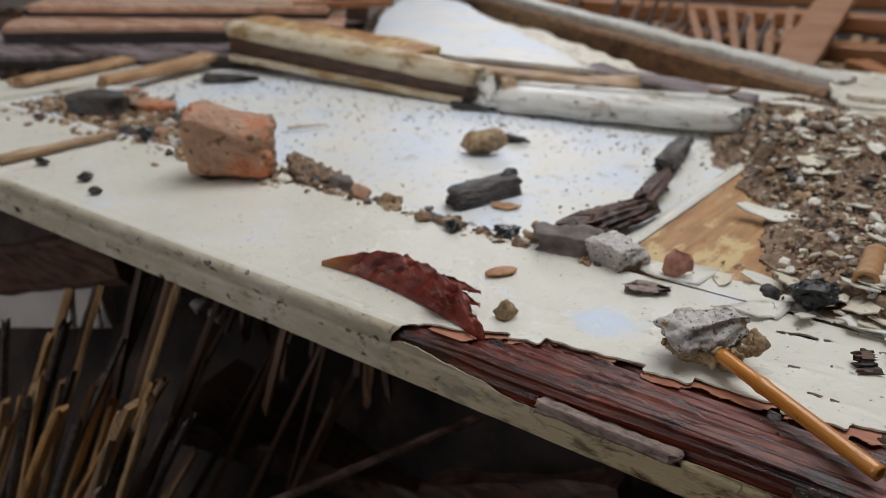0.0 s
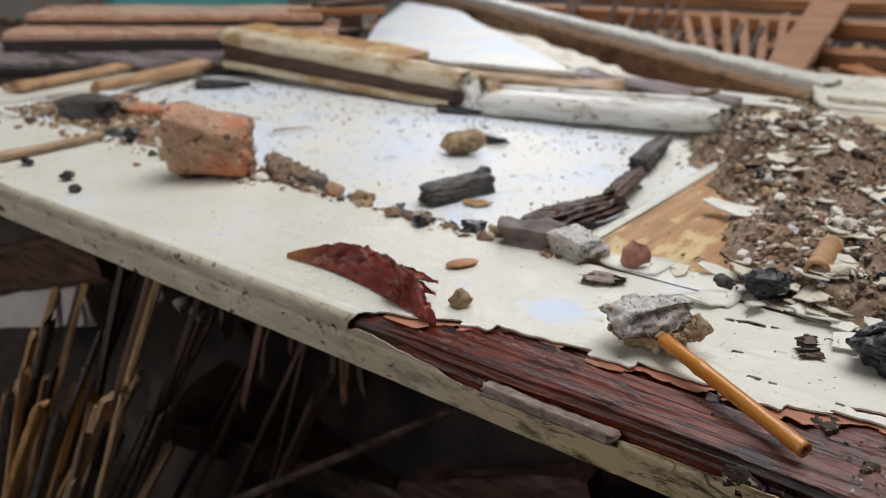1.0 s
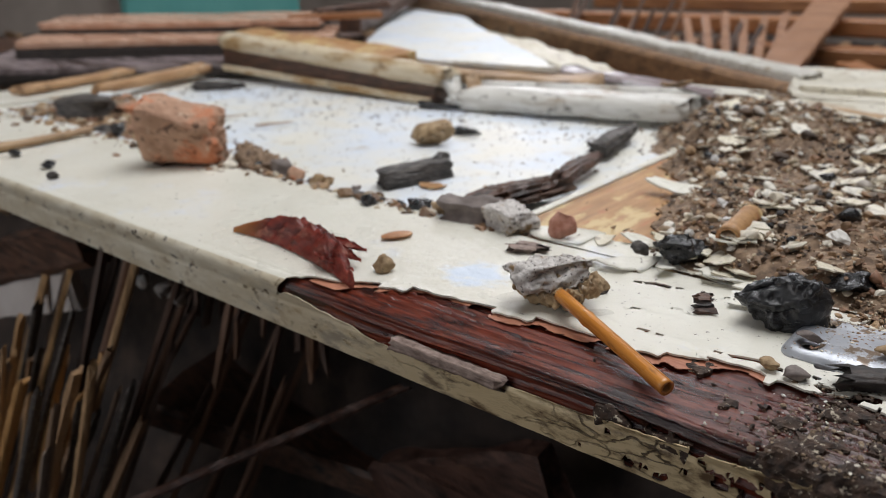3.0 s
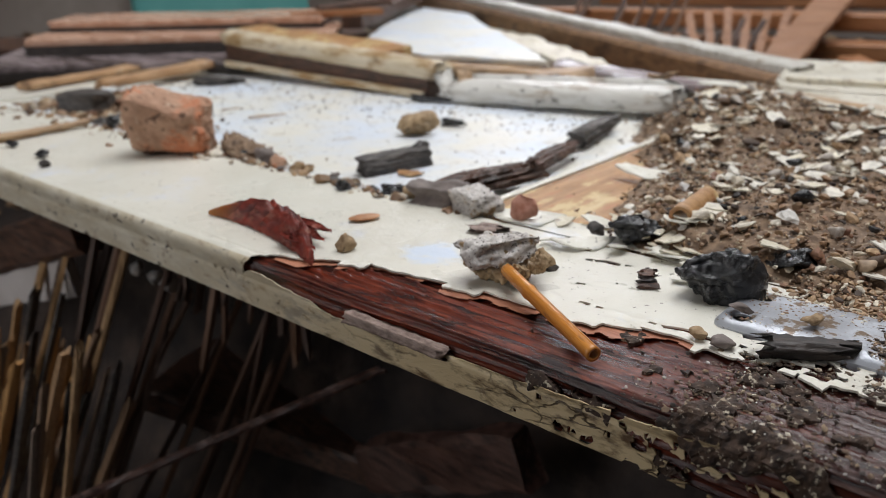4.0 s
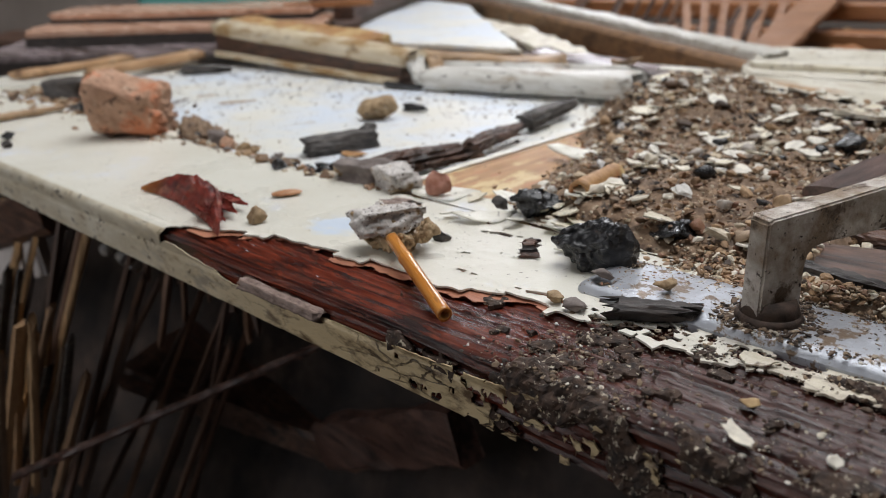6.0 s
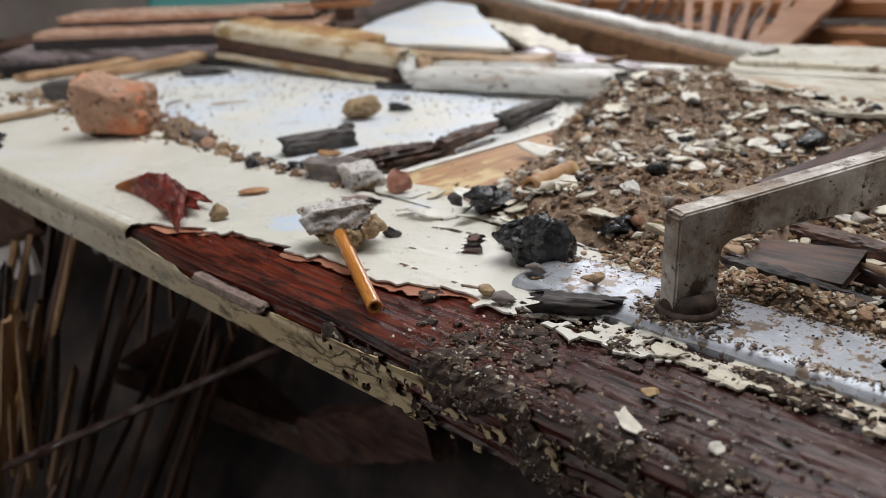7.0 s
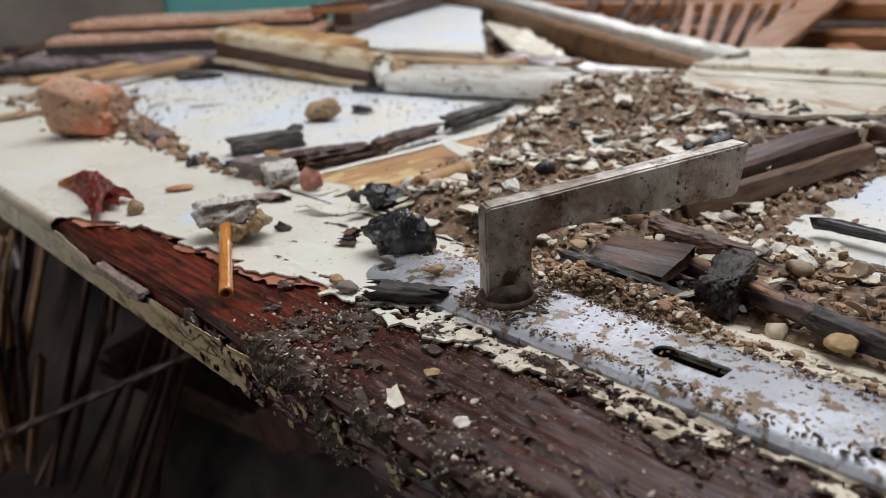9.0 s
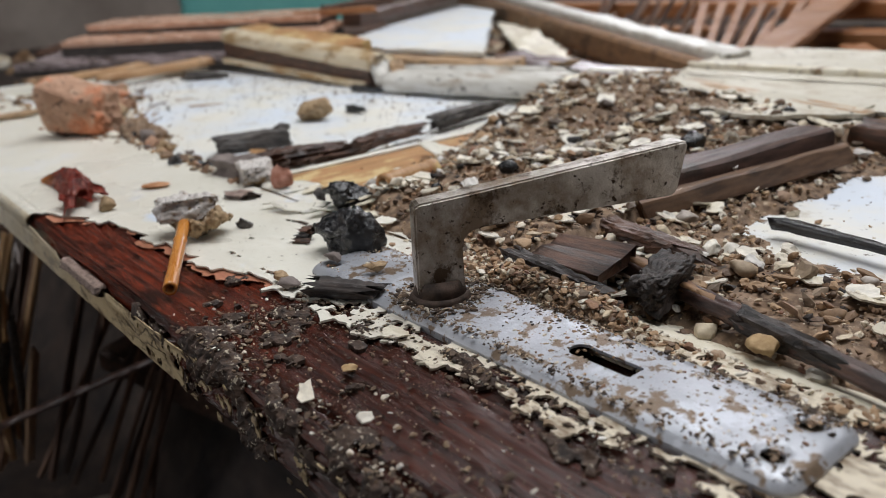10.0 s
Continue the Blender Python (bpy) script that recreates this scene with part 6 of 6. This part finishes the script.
GROUPP = "stack of wet planks"
for p0, p1, w, h, m, lab in (
        ((-0.915, 0.318, 0.018), (-0.565, 0.631, 0.018), 0.10, 0.028, "wood_plank", "wet reddish-brown sawn plank, its edge coloured dark for shade"),
        ((-0.950, 0.376, 0.0465), (-0.60, 0.640, 0.0465), 0.09, 0.020, "wood_plank", "wet reddish-brown sawn plank on top of the stack"),
        ((-0.93, 0.265, 0.0015), (-0.56, 0.590, 0.0015), 0.17, 0.017, "wood_grey", "wet grey-brown plank at the bottom of the stack"),
        ((-1.16, 0.33, -0.040), (-0.75, 0.86, -0.040), 0.13, 0.060, "burnt", "dark soaked timber under the planks")):
    board = thing("plank", (p0[0] * 0.5 + p1[0] * 0.5, p0[1] * 0.5 + p1[1] * 0.5, p0[2]), lab, "plank", GROUPP)
    # The shade on the plank sides is put into a near-black material.
    part("core", plank(p0, p1, w, h - 0.008, int(-p0[0] * 100), 0.001, 24, 4), M["char_wood"], board, "sides coloured near black for shade")
    up = Vector((0, 0, h - 0.008))
    part("upper_face", plank(Vector(p0) + up, Vector(p1) + up, w + 0.002, 0.010, int(-p0[0] * 100) + 3, 0.0008, 24, 4), M[m], board, "wet sawn face")
tagged(part("lath", plank((-0.575, 0.672, 0.040), (-1.00, 1.30, 0.052), 0.034, 0.022, 33, 0.002), M["burnt"]), "dark soaked lath along the white board", "lath")
put("lath", plank((-0.06, 0, 0), (0.06, 0, 0.01), 0.020, 0.014, 35, 0.002), (-0.60, 0.70, 0.062), 60, M["burnt"], "dark broken lath leaning on the stack", "lath")
put("lath", plank((-0.07, 0, 0), (0.07, 0, 0.004), 0.014, 0.010, 34, 0.001), (-0.57, 0.63, 0.060), 40, M["wood_orange"], "short orange lath on the planks", "lath")

for p0, p1, w, h, seed in (((-0.75, 1.33, 0.000), (0.65, 1.40, 0.000), 0.06, 0.032, 41), ((-0.75, 1.26, -0.040), (0.65, 1.30, -0.040), 0.06, 0.030, 42),
                           ((-0.6, 1.50, 0.030), (0.8, 1.52, 0.030), 0.05, 0.028, 43)):
    tagged(part("lath", plank(p0, p1, w, h, seed, 0.002, 40), M["wood_orange"]), "orange-brown sawn lath lying level", "lath", "stacked laths")
tagged(part("lath", plank((-0.022, 1.02, -0.030), (-0.045, 1.36, 0.052), 0.062, 0.012, 44, 0.002), M["wood_lath"]), "pale reddish lath leaning across the others", "lath")
tagged(part("lath", plank((0.04, 1.16, -0.035), (0.20, 1.02, -0.05), 0.04, 0.016, 45, 0.002), M["wood_orange"]), "short orange lath lying askew", "lath")
for i in range(6):
    tagged(part("lath", plank((-0.145 + 0.020 * i, 1.02 + 0.01 * i, -0.035), (-0.262 + 0.032 * i, 1.23 + 0.012 * i, 0.030 + 0.004 * (i % 3)), 0.014, 0.006, 50 + i, 0.001, 10), M["wood_lath"]),
           "thin pale splintered lath leaning with others", "lath", "fan of thin laths")
rnd = random.Random(5)
for i in range(26):
    x = -0.52 + 0.016 * i + rnd.uniform(-0.01, 0.01)
    y = 1.16 - 0.1 * i / 26
    ob = part("reed", splinter((0, 0, 0), (rnd.uniform(-0.05, 0.0), 0.16 + rnd.uniform(-0.03, 0.03), rnd.uniform(0.07, 0.14)), rnd.uniform(0.008, 0.014), 0.007, 500 + i, 0.9, 0.5, 6, 6), M["reed"])
    ob.location = (x, y, -0.07)
    tagged(ob, "dry brown reed in a leaning mat", "reed", "far reed mat")
for i in range(14):
    ob = part("reed", splinter((0, 0, 0), (rnd.uniform(-0.03, 0.0), 0.10 + rnd.uniform(-0.03, 0.03), rnd.uniform(0.03, 0.05)), rnd.uniform(0.012, 0.02), 0.008, 540 + i, 0.9, 0.5, 6, 6), M["wood_lath"])
    ob.location = (-0.30 + 0.021 * i, 0.80 - 0.006 * i, -0.058)
    tagged(ob, "reddish lath end under the beam", "lath", "laths under the beam")

# ---- under the door: reeds, boards and dark rubble ----
def reed(p0, p1, w, seed, material, label):
    ob = part("reed", splinter((0, 0, 0), Vector(p1) - Vector(p0), w, w * 0.8, seed, 0.85, 0.7, 14, 9), material)
    ob.location = p0
    tagged(ob, label, "reed", "reed bundle")


rnd = random.Random(12)
for i in range(34):
    k = i / 34
    x, y = -0.43 + 0.20 * k + rnd.uniform(-0.012, 0.012), -0.050 + 0.06 * rnd.random()
    z1 = rnd.uniform(-0.19, -0.095) + 0.02 * (i % 4 == 0)
    run = (z1 + 0.34) * rnd.uniform(0.50, 0.72)
    reed((x - 0.01, y, -0.34), (x + run, y + rnd.uniform(-0.01, 0.02), z1), rnd.uniform(0.005, 0.011), 650 + i, M["reed_lit"] if i % 4 else M["char_grey"],
         "dry tan split reed leaning at the bundle's end" if i % 4 else "grey weathered reed leaning at the bundle's end")
for i in range(8):
    x = -0.40 + 0.020 * i + rnd.uniform(-0.01, 0.01)
    reed((x, -0.04 + rnd.uniform(0, 0.03), -0.35), (x + 0.07 + rnd.uniform(-0.02, 0.03), 0.060 + rnd.uniform(0, 0.03), -0.036), rnd.uniform(0.007, 0.012), 690 + i, M["reed_lit"] if i % 3 == 0 else M["reed"],
         "long dry reed reaching up under the door")
for i in range(11):
    k = i / 11
    x, y = -0.36 + 0.20 * k + rnd.uniform(-0.02, 0.02), 0.03 + 0.06 * k + rnd.uniform(-0.02, 0.03)
    top = rnd.uniform(-0.18, -0.06)
    reed((x, y, -0.42), (x + rnd.uniform(0.06, 0.16), y + rnd.uniform(0.06, 0.14), top), rnd.uniform(0.005, 0.010), 600 + i, M["reed"], "dry brown reed standing in a bundle under the door")
for i in range(20):
    x, y = -0.24 + 0.011 * i + rnd.uniform(-0.008, 0.008), 0.10 + rnd.uniform(-0.01, 0.06)
    reed((x, y, -0.032), (x + rnd.uniform(-0.06, 0.05), y - rnd.uniform(-0.01, 0.03), -0.032 - rnd.uniform(0.07, 0.14)), rnd.uniform(0.005, 0.010), 730 + i, M["reed"], "limp brown reed strip hanging under the door")
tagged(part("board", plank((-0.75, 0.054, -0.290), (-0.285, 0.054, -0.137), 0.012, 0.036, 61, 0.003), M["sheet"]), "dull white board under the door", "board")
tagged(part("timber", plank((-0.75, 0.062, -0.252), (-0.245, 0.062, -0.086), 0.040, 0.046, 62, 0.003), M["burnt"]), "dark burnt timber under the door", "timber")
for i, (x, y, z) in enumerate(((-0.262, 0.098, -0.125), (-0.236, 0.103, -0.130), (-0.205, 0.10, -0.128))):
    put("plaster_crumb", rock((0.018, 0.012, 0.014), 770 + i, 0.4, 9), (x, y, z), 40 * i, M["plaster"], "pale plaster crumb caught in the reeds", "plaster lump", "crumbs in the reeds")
# Stick and brown board take a scorched tone to deepen the shade here.
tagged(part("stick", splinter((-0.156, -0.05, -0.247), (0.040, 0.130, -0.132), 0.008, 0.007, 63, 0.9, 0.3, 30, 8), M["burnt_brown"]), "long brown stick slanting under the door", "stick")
tagged(part("board", plank((-0.030, 0.176, -0.300), (0.140, 0.176, -0.216), 0.020, 0.044, 64, 0.006, 30), M["burnt_brown"]), "broken brown board, its colour darkened for the shade under the door", "board")
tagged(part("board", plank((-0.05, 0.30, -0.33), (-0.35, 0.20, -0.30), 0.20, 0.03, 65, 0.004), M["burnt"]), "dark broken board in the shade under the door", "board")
for i in range(16):
    s = rnd.uniform(0.03, 0.09)
    x, y = rnd.uniform(-0.35, 0.5), rnd.uniform(-0.10, 0.12)
    put("rubble_stone", rock((s, s * 0.8, s * 0.6), 800 + i, 0.3, 8), (x, y, ground_height(x, y) - 0.005), rnd.uniform(0, 360), M["pebble_one"], "dark stone in the heap under the door", "stone", "heap stones")
for x, y in ((-0.5, 0.45), (0.9, 0.5), (0.3, 0.5), (0.95, 0.1)):
    z = min(ground_height(x, y), -0.055) - 0.02
    tagged(part("timber", plank((x, y - 0.09, z), (x, y + 0.1, z), 0.07, -T0 - z - 0.001, 66, 0.0005), M["burnt"]), "dark timber offcut propping the door", "timber", "door props")

# scattered dark rubble on the heap round the door
items = []
rnd = random.Random(21)
while len(items) < 2600:
    x, y = rnd.uniform(-2.4, 1.4), rnd.uniform(0.2, 2.7)
    if -0.76 < x < 1.3 and y < 0.74:
        continue
    s = 0.012 * (5 ** (rnd.random() ** 2))
    items.append((rnd.randrange(6), x, y, min(ground_height(x, y), -0.055) + s * 0.2, (s * rnd.uniform(0.8, 1.6), s, s * 0.7), (rnd.uniform(-0.6, 0.6), rnd.uniform(-0.6, 0.6), rnd.uniform(0, 6.28))))
soup("rubble", STONES, items, M["pebble"], "brown rubble covering the heap behind the door", "rubble")
items = []
while len(items) < 420:
    x, y = rnd.uniform(-2.3, 1.4), rnd.uniform(0.25, 2.6)
    if -0.76 < x < 1.3 and y < 0.76:
        continue
    s = rnd.uniform(0.08, 0.35)
    items.append((rnd.randrange(4), x, y, min(ground_height(x, y), -0.055) + rnd.uniform(0.005, 0.035), (s, s * 0.4, s * 0.3), (rnd.uniform(-0.2, 0.2), rnd.uniform(-0.25, 0.25), rnd.uniform(0, 6.28))))
soup("wood_slivers", SLIVERS, items, M["wood_orange"], "broken laths and splinters strewn over the heap", "splinters")

# mixed chips behind the brick, one by one
rnd = random.Random(33)
for i in range(26):
    x = rnd.uniform(-0.58, -0.21)
    y = 0.135 + 0.17 * (-0.17 - x) + rnd.gauss(0, 0.024 + 0.05 * max(0, -0.2 - x))
    s = rnd.uniform(0.010, 0.026)
    m, lab, cat = ((M["brick"], "flat reddish brick chip behind the brick", "brick chip"), (M["mortar"], "sandy mortar chip behind the brick", "mortar"),
                   (M["char_grey"], "charred chip behind the brick", "charcoal"), (M["pebble_one"], "brown stone chip behind the brick", "stone"))[i % 4]
    put("rubble_chip", rock((s, s * 0.75, s * rnd.uniform(0.25, 0.5)), 900 + i, 0.4, 10, 3), (x, y, (0.0 if y < 0.124 else PANEL_Z) - 0.0005), rnd.uniform(0, 360), m, lab, cat, "chips behind the brick")
for i in range(14):
    x, y = rnd.uniform(-0.62, -0.25), rnd.uniform(0.15, 0.30)
    put("wood_splinter", splinter((-0.5, 0, 0), (0.5, 0, 0), 0.10, 0.05, 940 + i, 0.6, 0.5, 12, 9), (x, y, PANEL_Z + 0.004), rnd.uniform(60, 150), M["wood_tan"] if i % 2 else M["burnt"],
        "short broken wood splinter at the door's end", "wood splinter", "splinters at the door's end").scale = (rnd.uniform(0.02, 0.045),) * 3
